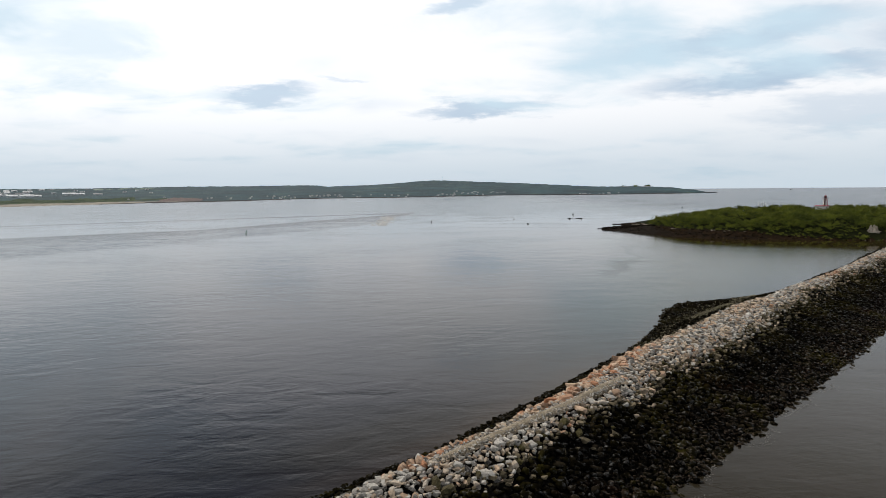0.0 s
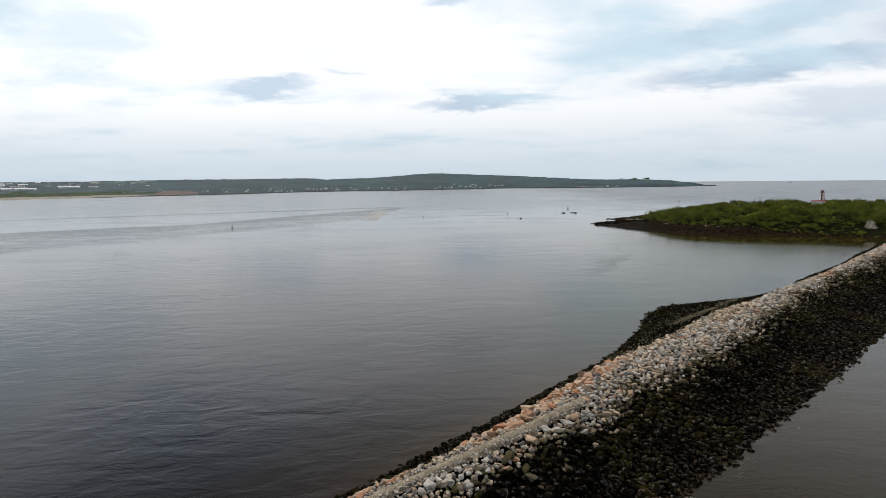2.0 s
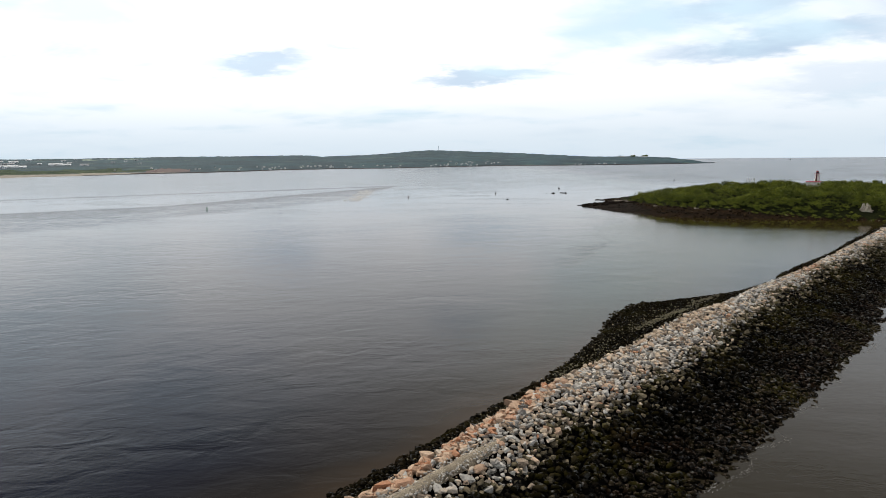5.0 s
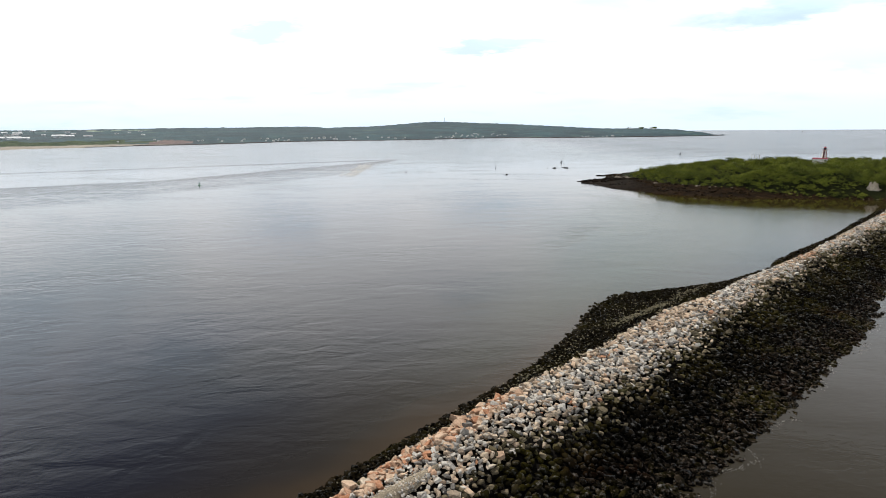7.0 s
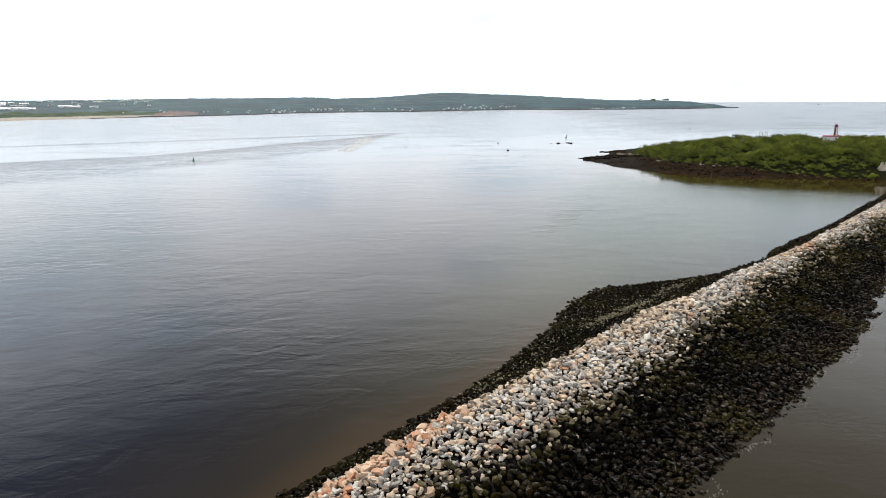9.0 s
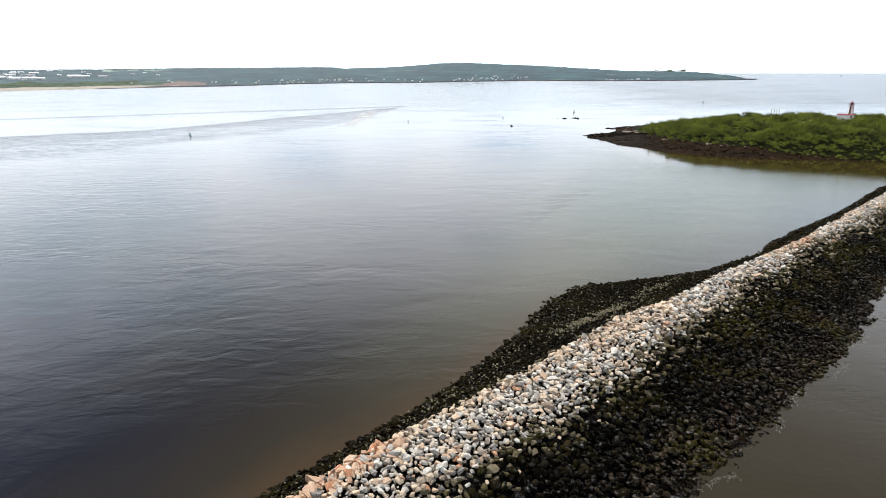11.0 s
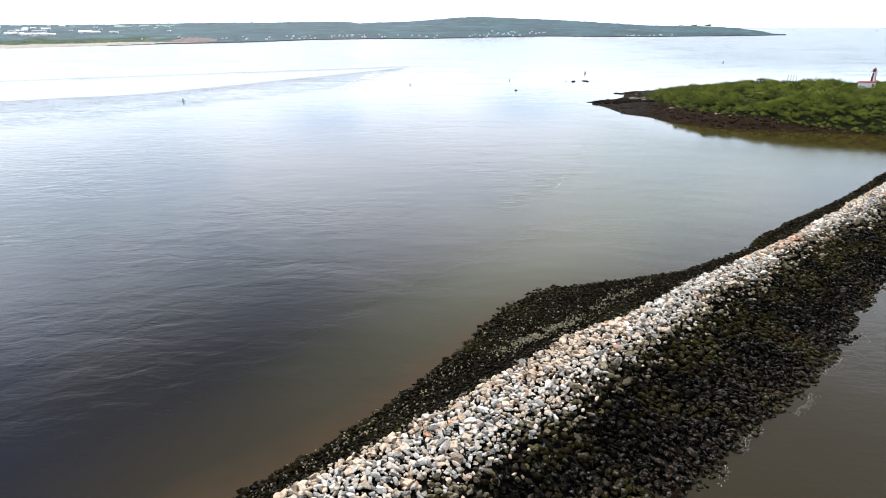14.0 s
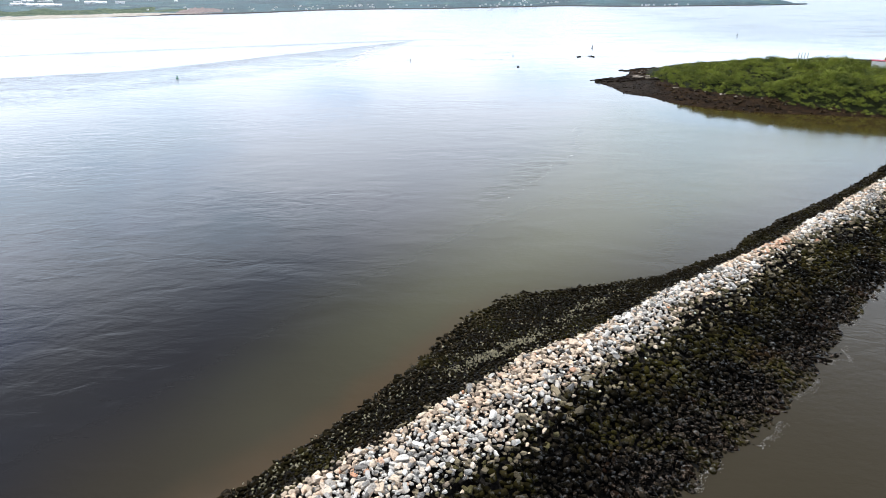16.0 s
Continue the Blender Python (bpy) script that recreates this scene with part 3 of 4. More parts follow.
def wall_height(s, d):
    lw, le, re, rw = (float(curve_at(t, s)) for t in (LEFT_WATER, LEFT_EDGE, RIGHT_EDGE, RIGHT_WATER))
    if d < le:
        k = (d - lw) / (le - lw)
        return -0.3 + (4.7 + 0.3) * k if k < 0 else -0.3 + 5.0 * (0.75 * k + 0.25 * k ** 3)
    if d > re:
        k = (rw - d) / (rw - re)
        return -0.3 + 4.5 * (k if k < 0 else 0.85 * k + 0.15 * k ** 3)
    k = (d - le) / (re - le)
    return 4.7 * (1 - k) + 4.2 * k + (CREST - 4.4) * math.sin(math.pi * k) ** 0.8


def wall_point(s, d, z):
    x, y = ORIGIN + s * ALONG + d * ACROSS
    return (x, y, z)


breakwater = tagged(new("breakwater"), "rubble breakwater of pale boulders with dark weed-covered flanks", "breakwater", kind="structure")


def build_core():
    ss = np.arange(-200, 341, 2.0)
    rows = 30
    vs, fs = [], []
    for s in ss:
        lo, hi = float(curve_at(LEFT_WATER, s)) - 6, float(curve_at(RIGHT_WATER, s)) + 6
        for j in range(rows):
            d = lo + (hi - lo) * j / (rows - 1)
            z = wall_height(s, d) - 0.45 + 0.2 * noise.noise(Vector((s * 0.3, d * 0.3, 0)))
            vs.append(wall_point(s, d, z))
    for i in range(len(ss) - 1):
        for j in range(rows - 1):
            a = i * rows + j
            fs.append((a, a + 1, a + rows + 1, a + rows))
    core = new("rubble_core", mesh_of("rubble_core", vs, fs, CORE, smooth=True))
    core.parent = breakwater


build_core()

STONES = rock_shapes(30, 18, 3, 0.85, (0.45, 0.8))
ROUGH = rock_shapes(20, 16, 5)
ROUNDED = rock_shapes(24, 19, 9)
# stretches with rust-coloured and with cream stones along the seaward edge: from, to, width
RUST_STRETCHES = [(-76, -66, 1.8), (-56, -16, 3.6), (92, 103, 4.0)]
CREAM_STRETCHES = [(-66, -56, 2.0), (-16, 50, 2.6), (18, 40, 6.0), (82, 92, 4.4), (103, 112, 2.0), (128, 165, 2.2), (190, 215, 2.0)]


def scatter_stones():
    """Places of all the stones: light ones on the crest, weedy ones on the flanks."""
    light, warm, cream, stained, weedy = [], [], [], [], []
    r = random.Random(11)

    def within(stretches, sx, off):
        return any(lo < sx < hi and off < w + r.uniform(-1.4, 1) for lo, hi, w in stretches)

    def lay(step0, side, low, high, share):
        s = -198.0
        while s < 338:
            step = step0 * 1.65 if s < -100 else step0 if s < 110 else step0 * 1.2 if s < 190 else step0 * 1.65
            lw, le, re, rw = (float(curve_at(t, s)) for t in (LEFT_WATER, LEFT_EDGE, RIGHT_EDGE, RIGHT_WATER))
            d, end = {"crest": (le - 3, re + 3), "left": (lw - 1.2, le + 3), "right": (re - 3, rw + 1.2)}[side]
            while d < end:
                dd, sx = d + r.uniform(-0.5, 0.5) * step, s + r.uniform(-0.6, 0.6) * step
                d += step * r.uniform(0.85, 1.1)
                if r.random() > share:
                    continue
                h = wall_height(sx, dd)
                a, b = le + ragged(sx, 1, 1.3), re + ragged(sx, 2, 1.6)
                if side != ("left" if dd <= a else "right" if dd >= b else "crest"):
                    continue
                size = step * (r.triangular(low, high, 0.45 * low + 0.55 * (low + high) / 2) if r.random() > 0.04 else high * r.uniform(1.0, 1.3))
                if side == "crest":
                    if -72 < sx < -37 and abs(dd - (3.0 - 0.03 * abs(sx + 50))) < 1.25:
                        size = r.uniform(0.15, 0.4)
                    p = wall_point(sx, dd, h + 0.08 * size + r.uniform(-0.24, 0.13))
                    share_across = (dd - a) / max(b - a, 1)
                    if dd > b - 2.8 and r.random() < 0.26 * (dd - b + 2.8):
                        kind = stained
                    elif within(RUST_STRETCHES, sx, dd - a) and r.random() < 0.8 or r.random() < 0.04:
                        kind = warm
                    elif within(CREAM_STRETCHES, sx, dd - a) and r.random() < 0.75 or r.random() < 0.1 + 0.45 * max(0, share_across - 0.35):
                        kind = cream
                    else:
                        kind = light
                    kind.append((sx, dd, p, 1.3 * size if kind is warm and sx < -10 else size))
                    continue
                if dd < lw + ragged(sx, 3, 2.0) - 0.2 or dd > rw + ragged(sx, 4, 2.6) + 0.2:
                    continue
                if side == "left" and dd < lw + 2.6:
                    size *= r.uniform(1.2, 2.0)
                p = wall_point(sx, dd, h + 0.05 * size + r.uniform(-0.2, 0.18))
                bare = float(np.interp(sx, [-40, 10], [0.35, 1.15]))
                if 0 < dd - b < 3.0 and r.random() < bare * (0.15 - 0.05 * (dd - b)):
                    (cream if r.random() < 0.6 else light).append((sx, dd, p, 0.75 * size))
                elif 0 < dd - b < 4.0 and r.random() < bare * (0.5 - 0.13 * (dd - b)):
                    stained.append((sx, dd, p, size))
                elif 0 < a - dd < 1.8 and r.random() < 0.5 - 0.26 * (a - dd):
                    (cream if r.random() < 0.3 else stained).append((sx, dd, p, 1.2 * size))
                else:
                    weedy.append((sx, dd, p, size))
            s += step * 0.98

    lay(0.60, "crest", 0.7, 2.0, 1.0)
    lay(0.42, "crest", 0.5, 1.2, 0.35)
    lay(0.72, "right", 0.8, 1.8, 1.0)
    lay(0.48, "left", 0.65, 1.3, 1.0)
    return light, warm, cream, stained, weedy


# ---- the far shore ----
SHORE = ([-75, -60, -45, -36.9, -34.75, -31.3, -27.15, -22.7, -19.4, -15.4, -10.3, -5.0, 0.3, 5.7, 10.9, 15.9, 20.7, 23.9, 24.6],
         [1500, 1560, 1610, 1640, 1671, 1670, 1724, 1730, 1782, 1916, 1968, 1947, 2088, 2213, 2136, 2186, 2310, 2467, 2520])
TOP = ([-75, -36.9, -31.3, -27.15, -22.7, -19.4, -15.4, -12.9, -11.3, -7.2, -5.0, -3.0, -1.3, 0.3, 3.0, 5.7, 10.9, 14.0, 17.4, 20.7, 22.6, 23.9, 24.6],
       [0.001, 0.0015, 0.0018, 0.0025, 0.0031, 0.0029, 0.0037, 0.0034, 0.0012, 0.0030, 0.0056, 0.0082, 0.0098, 0.0092, 0.0068, 0.0048, -0.0007, -0.0040, -0.0045, -0.0066, -0.0105, -0.0153, -0.0165])
LENS_AT = np.array([28.8, 31.9])


def shore_depth(az):
    return float(np.interp(az, [-75, -20, 5, 15, 21, 24.6], [1500, 1500, 1500, 900, 380, 50]))


def shore_height(az, k):
    """Height at k (0 at the water, 1 on the ridge) of the far land."""
    base, depth = float(np.interp(az, *SHORE)), shore_depth(az)
    top = 39.8 + float(np.interp(az, *TOP)) * (base + depth * 0.95)
    beach = float(np.interp(az, [-75, -30, -22, 24.6], [0.18, 0.16, 0.06, 0.02]))
    z = 1.6 * min(k / 0.02, 1)
    if k > beach:
        z += max(top - 1.6, 0.5) * min(1, (k - beach) / (1 - beach)) ** 0.85
    return z


def shore_point(az, k, z=None):
    base, depth = float(np.interp(az, *SHORE)), shore_depth(az)
    r, a = base + depth * k, radians(az)
    return (LENS_AT[0] + r * math.sin(a), LENS_AT[1] + r * math.cos(a), shore_height(az, k) if z is None else z)


def build_far_shore():
    azs = np.concatenate([np.arange(-75, -40, 0.6), np.arange(-40, 24.6, 0.09)])
    ks = np.concatenate([[-0.03, 0.0, 0.012, 0.025], np.linspace(0.04, 0.3, 27), np.linspace(0.33, 1.0, 21), [1.06, 1.25]])
    vs, fs, which = [], [], []
    for az in azs:
        for k in ks:
            x, y, z = shore_point(az, min(max(k, 0), 1.0))
            if k < 0:
                x, y, z = *shore_point(az, k)[:2], -4
            elif k > 1:
                x, y, _ = shore_point(az, k)
                z = z * (1.0 if k < 1.1 else 0.4)
            if k > 0.03:
                z += min(1, 12 * (k - 0.03)) * (2.6 * noise.noise(Vector((x * 0.02, y * 0.02, 0))) + 1.7 * noise.noise(Vector((x * 0.11, y * 0.11, 3))))
            vs.append((x, y, z))
    n = len(ks)
    for i in range(len(azs) - 1):
        for j in range(n - 1):
            a = i * n + j
            fs.append((a, a + n, a + n + 1, a + 1))
            az, k = azs[i], ks[j]
            wob = 0.03 * noise.noise(Vector((az * 0.6, 1.3, 0)))
            m = 0
            if k < (-22.5 - az) * 0.022 + wob and k < 0.14 + wob:
                m = 1
            if k < 0.03 and az > -28 or k < 0.012 and az > -31.5:
                m = 4
            if az < -24 and 0.15 + wob < k < 0.28 + 2 * wob and (az < -28.5 or k < 0.2):
                m = 3
            if -26.9 < az < -23.2 and 0.07 + wob < k < 0.13 + 0.07 * math.sin((az + 26.9) * 0.85) + 0.03 * noise.noise(Vector((az * 3, 2, 0))):
                m = 2
            if -31.2 < az < -26.4 and 0.80 + wob < k < 0.9 + wob and noise.noise(Vector((az * 1.6, k * 30, 7))) > -0.1:
                m = 5
            which.append(m)
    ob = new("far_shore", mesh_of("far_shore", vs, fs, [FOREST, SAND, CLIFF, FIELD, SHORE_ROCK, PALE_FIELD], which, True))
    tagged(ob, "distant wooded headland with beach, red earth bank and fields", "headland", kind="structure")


build_far_shore()


# ---- the island ----
NEAR_SHORE = [(121, 455), (126, 436), (131, 404), (142, 394), (148, 376), (165, 361), (188, 351), (214, 347), (241, 341), (262, 330), (285, 322), (320, 318), (380, 330), (430, 380)]
FAR_SHORE = [(440, 470), (380, 540), (300, 565), (240, 556), (180, 529), (153, 505), (146, 480), (134, 466)]
COAST = np.array(NEAR_SHORE + FAR_SHORE, dtype=float)
GREEN_EDGE = np.array([(156, 440), (164, 400), (185, 377), (206, 361), (225, 349), (240, 343), (262, 333), (285, 326), (320, 323), (380, 335), (425, 382), (434, 468), (376, 534), (300, 557), (240, 548), (186, 520), (164, 497), (156, 470)], dtype=float)


def signed_distance(poly, x, y):
    """Metres inside (plus) or outside (minus) a closed outline."""
    a, b = poly, np.roll(poly, -1, axis=0)
    p = np.array([x, y])
    e = b - a
    t = np.clip(((p - a) * e).sum(1) / (e * e).sum(1), 0, 1)
    dist = np.sqrt((((a + e * t[:, None]) - p) ** 2).sum(1)).min()
    cross = ((a[:, 1] > y) != (b[:, 1] > y)) & (x < (b[:, 0] - a[:, 0]) * (y - a[:, 1]) / (b[:, 1] - a[:, 1] + 1e-12) + a[:, 0])
    return dist if cross.sum() % 2 else -dist


def island_height(x, y):
    d, g = signed_distance(COAST, x, y), signed_distance(GREEN_EDGE, x, y)
    if d < 0:
        return -0.3 + 0.12 * d
    z = min(3.4, -0.1 + 0.17 * d)
    z += 0.35 * noise.noise(Vector((x * 0.22, y * 0.22, 0))) * min(1, d / 4)
    if g > 0:
        lift = float(np.interp(x, [140, 165, 200, 240, 440], [6.5, 9.0, 12.2, 12.9, 13.0]))
        behind = y - (442 - 0.35 * (x - 160))
        lift *= max(0.3, 1 - behind / 55) if behind > 0 else 1
        z += lift * (1 - math.exp(-g / 22.0)) * (0.9 + 0.1 * noise.noise(Vector((x * 0.03, y * 0.03, 2))))
    return z


def build_island():
    xs, ys = np.arange(108, 452, 3.2), np.arange(306, 580, 3.2)
    vs, fs, which = [], [], []
    for x in xs:
        for y in ys:
            vs.append((x, y, island_height(x, y)))
    n = len(ys)
    for i in range(len(xs) - 1):
        for j in range(n - 1):
            a = i * n + j
            fs.append((a, a + n, a + n + 1, a + 1))
            x, y = xs[i] + 1.6, ys[j] + 1.6
            g = signed_distance(GREEN_EDGE, x, y)
            which.append(1 if g > 0.5 else (2 if x < 150 and y > 398 else 0))
    ob = new("island_ground", mesh_of("island_ground", vs, fs, [MUD, UNDERGROWTH, LEDGE], which, True))
    tagged(ob, "low island with brown foreshore under green scrub", "island", kind="structure")


build_island()


def leaf_crown(seed, leaves, radius, height, leaf):
    """A crown of single leaf sprays over several lobes."""
    r = np.random.default_rng(seed)
    lobes = [(np.array([r.normal(0, radius * 0.46), r.normal(0, radius * 0.46), r.uniform(0.25, 0.85) * height]), r.uniform(0.34, 0.62) * radius) for _ in range(9)]
    vs, fs = [], []
    for i in range(leaves):
        c, q = lobes[int(r.integers(len(lobes)))]
        way = r.normal(size=3)
        way[2] = abs(way[2]) * 0.9 - 0.15
        way /= np.linalg.norm(way)
        p = c + way * q * r.uniform(0.72, 1.1)
        p[2] = max(p[2], 0.1)
        face = way + r.normal(0, 0.36, 3)
        face /= np.linalg.norm(face)
        u = np.cross(face, r.normal(size=3))
        u /= np.linalg.norm(u)
        v = np.cross(face, u)
        a, b = leaf * r.uniform(0.6, 1.3), leaf * r.uniform(0.4, 0.8)
        k = len(vs)
        vs += [p - u * a, p - v * b + face * 0.1 * leaf, p + u * a, p + v * b + face * 0.1 * leaf]
        fs += [(k, k + 1, k + 2), (k, k + 2, k + 3)]
    return np.array(vs), np.array(fs)


CROWNS = [leaf_crown(40 + i, 360, 2.6, 3.2 + 0.25 * (i % 4), 0.22) for i in range(8)]


def build_scrub():
    r = random.Random(5)
    rr = np.random.default_rng(5)
    vs, fs, base = [], [], 0
    y = 320.0
    while y < 520:
        x = 140.0
        while x < 345:
            px, py = x + r.uniform(-1.3, 1.3), y + r.uniform(-1.3, 1.3)
            g = signed_distance(GREEN_EDGE, px, py)
            hidden = py > 442 - 0.35 * (px - 160) + 16 or math.hypot(px - 251, py - 342) < 5.4
            if g > -3.4 + r.uniform(0, 2.6) and not hidden and math.hypot(px - 257.5, py - 400.5) > 6.2:
                k = r.choice((0.4, 0.55, 0.7, 0.85, 1.0, 1.2, 1.4)) * r.uniform(0.85, 1.15) * (0.75 + 0.35 * noise.noise(Vector((px * 0.06, py * 0.06, 9)))) * min(1.0, 0.5 + g / 14 if g > 0 else 0.5) + 0.12
                v, f = CROWNS[r.randrange(8)]
                a = r.uniform(0, 6.28)
                m = np.array([[math.cos(a), -math.sin(a), 0], [math.sin(a), math.cos(a), 0], [0, 0, 1]])
                vs.append(v @ m.T * (k, k, 0.95 * k) + (px, py, island_height(px, py) - 0.3))
                fs.append(f + base)
                base += len(v)
            x += 2.85
        y += 2.85
    ob = new("scrub", mesh_of("scrub", np.concatenate(vs), np.concatenate(fs), LEAVES))
    tagged(ob, "dense green alder scrub covering the island", "scrub", kind="stuff")


build_scrub()


def build_tree():
    tree = tagged(new("tree"), "small round-crowned green tree on the island ridge", "tree", "trees on the ridge")
    bm = bmesh.new()
    r = random.Random(3)
    for k in range(5):
        lean = Vector((r.uniform(-0.35, 0.35), r.uniform(-0.35, 0.35), 1)) if k else Vector((0.05, 0, 1))
        start = Vector((0, 0, 0 if k == 0 else r.uniform(0.8, 1.6)))
        rings = []
        for q in range(4):
            c = start + lean * (2.9 * q / 3 if k == 0 else 1.7 * q / 3)
            w = (0.16 if k == 0 else 0.07) * (1 - 0.25 * q)
            rings.append([bm.verts.new(c + Vector((w * math.cos(i * 1.047), w * math.sin(i * 1.047), 0))) for i in range(6)])
        for a, b in zip(rings, rings[1:]):
            for i in range(6):
                bm.faces.new((a[i], a[(i + 1) % 6], b[(i + 1) % 6], b[i]))
    part("trunk", bm, BARK, tree)
    v, f = leaf_crown(77, 700, 2.3, 4.4, 0.26)
    crown = new("crown", mesh_of("crown", v + (0, 0, -0.5), f, LEAVES))
    crown.parent = tree
    return tree


def build_trees():
    tree = build_tree()
    r = random.Random(21)
    spots = [(188, 432), (196, 430), (201, 428), (206, 426), (219, 424), (236, 420), (241, 418), (246, 416), (252, 414), (276, 402), (284, 398), (170, 438), (178, 436), (292, 394), (300, 392)]
    first = True
    for x, y in spots:
        k = r.uniform(0.75, 1.1)
        m = pose(x, y, island_height(x, y) - 0.2, 0, 0, r.uniform(0, 360)) @ Matrix.Scale(k, 4)
        if first:
            tree.matrix_basis, first = m, False
        else:
            t = copy_thing(tree, m)
            t.matrix_basis = m


build_trees()


def build_shore_rocks():
    r = random.Random(8)
    dark, brown, pale = [], [], []
    for _ in range(8600):
        x, y = r.uniform(118, 300), r.uniform(318, 512)
        d, g = signed_distance(COAST, x, y), signed_distance(GREEN_EDGE, x, y)
        if -1.5 < d < 26 and g < 0:
            if x < 152:
                dark.append(((x, y, island_height(x, y) - 0.1), r.uniform(0.5, 1.3)))
            elif g > -5.0 and r.random() < 0.14:
                pale.append(((x, y, island_height(x, y) + 0.2), r.choice((0.5, 0.8, 1.1, 1.9)) * r.uniform(0.8, 1.2)))
            else:
                (brown if r.random() < 0.72 else dark).append(((x, y, island_height(x, y)), r.choice((0.6, 0.8, 1.0, 1.4, 2.1)) * r.uniform(0.8, 1.2)))
    ob = new("foreshore_rocks", pile("foreshore_rocks", ROUGH, [p for p, _ in dark], [s for _, s in dark], LEDGE, 4))
    tagged(ob, "dark weedy rocks strewn on the island foreshore", "rocks", kind="stuff")
    ob = new("shore_stones", pile("shore_stones", ROUGH, [p for p, _ in brown], [s for _, s in brown], BROWN_ROCK, 14))
    tagged(ob, "brown muddy stones strewn on the island foreshore", "rocks", kind="stuff")
    shapes = [bpy.data.meshes.new("pale_boulder") for _ in range(4)]
    for me, (v, f) in zip(shapes, ROUGH):
        me.from_pydata(v.tolist(), [], f.tolist())
        me.materials.append(PALE_BOULDER)
    for p, s in pale:
        ob = new("pale_boulder", shapes[r.randrange(4)])
        ob.matrix_world = pose(*p, 0, 0, r.uniform(0, 360)) @ Matrix.Diagonal((1.5 * s, s, 0.9 * s, 1))
        tagged(ob, "pale boulder at the foot of the island scrub", "boulder", "boulders along the shore")
    # tilted slabs of dark ledge that run out into the water at the point
    a = radians(-57)
    for lane in range(5):
        for step in range(7):
            q = step * 5.2 + r.uniform(-1, 1)
            x = 121.5 + q * math.cos(a) * 0.62 + lane * 3.1 + 0.32 * q
            y = 456 + q * math.sin(a) * 0.9 - lane * 4.0 + 0.55 * q
            if signed_distance(COAST, x, y) < -2.0 - 0.5 * lane or signed_distance(GREEN_EDGE, x, y) > -1:
                continue
            bm = bmesh.new()
            long, wide, tall = r.uniform(4, 7.5), r.uniform(0.9, 2.0), r.uniform(0.5, 1.3)
            for i in range(14):
                u = r.uniform(-1, 1)
                bm.verts.new((u * long / 2, r.uniform(-1, 1) * wide * (1.1 - abs(u) * 0.7), r.uniform(0.3, 1) * tall * (1 - 0.5 * abs(u))))
                bm.verts.new((u * long / 2, r.uniform(-1, 1) * wide * 1.3, -1.2))
            bmesh.ops.convex_hull(bm, input=bm.verts[:])
            bmesh.ops.delete(bm, geom=[v for v in bm.verts if not v.link_faces], context="VERTS")
            ob = part("ledge", bm, LEDGE, None)
            ob.matrix_world = pose(x, y, max(island_height(x, y), -0.1), r.uniform(-9, 9), r.uniform(-5, 5), 18 + r.uniform(-14, 14))
            tagged(ob, "dark layered rock ledge running into the sea", "rock ledge", "ledges at the point")


build_shore_rocks()


def build_slabs():
    r = random.Random(61)
    spots = [(150 + r.gauss(0, 4.5), 444 + r.gauss(0, 5), True) for _ in range(11)]
    spots += [(148 + 1.7 * i + r.uniform(-1.5, 1.5), 504 + 1.4 * i + r.uniform(-4, 3), False) for i in range(16)]
    for x, y, pale in spots:
        bm = bmesh.new()
        long, wide, tall = (r.uniform(2.5, 5), r.uniform(1.2, 2.2), r.uniform(0.4, 0.8)) if pale else (r.uniform(4, 8), r.uniform(1.0, 1.8), r.uniform(0.3, 0.7))
        for _ in range(12):
            u = r.uniform(-1, 1)
            bm.verts.new((u * long / 2, r.uniform(-1, 1) * wide * (1.1 - abs(u) * 0.6), r.uniform(0.5, 1) * tall))
            bm.verts.new((u * long / 2, r.uniform(-1, 1) * wide * 1.2, -1.2))
        bmesh.ops.convex_hull(bm, input=bm.verts[:])
        bmesh.ops.delete(bm, geom=[v for v in bm.verts if not v.link_faces], context="VERTS")
        ob = part("pale_slab" if pale else "ledge", bm, PALE_BOULDER if pale else LEDGE, None)
        ob.matrix_world = pose(x, y, max(island_height(x, y), -0.1) + 0.1, r.uniform(-6, 6), r.uniform(-4, 4), 25 + r.uniform(-20, 20))
        if pale:
            tagged(ob, "flat pale rock slab at the end of the scrub", "rock slab", "slabs at the point")
        else:
            tagged(ob, "dark layered rock ledge running into the sea", "rock ledge", "ledges at the point")


build_slabs()


def build_outcrop():
    bm = bmesh.new()
    r = random.Random(2)
    vs = []
    for off, tall, wide in ((-2.4, 5.6, 1.5), (-1.0, 7.4, 1.5), (0.6, 8.2, 1.8), (2.1, 6.2, 1.4), (3.2, 3.6, 1.4)):
        vs = []
        for i in range(26):
            u, v = r.uniform(-1, 1), r.uniform(0, 1)
            vs.append(bm.verts.new((off + wide * u * (1 - 0.4 * v) + 0.4 * v, -1.4 + 2.0 * v + r.uniform(-0.5, 0.5), tall * v + r.uniform(-0.3, 0.3))))
        bmesh.ops.convex_hull(bm, input=vs)
    bmesh.ops.delete(bm, geom=[v for v in bm.verts if not v.link_faces], context="VERTS")
    bmesh.ops.subdivide_edges(bm, edges=bm.edges[:], cuts=2, use_grid_fill=True)
    for v in bm.verts:
        v.co += Vector((noise.noise(v.co * 0.9), noise.noise(v.co * 0.9 + Vector((9, 0, 0))), noise.noise(v.co * 0.7))) * 0.8
    ob = part("rock_outcrop", bm, PALE_ROCK, None)
    ob.matrix_world = pose(252.3, 345.5, 0.9, 0, 0, -32)
    tagged(ob, "pale eroded rock face showing through the scrub", "rock face")


build_outcrop()


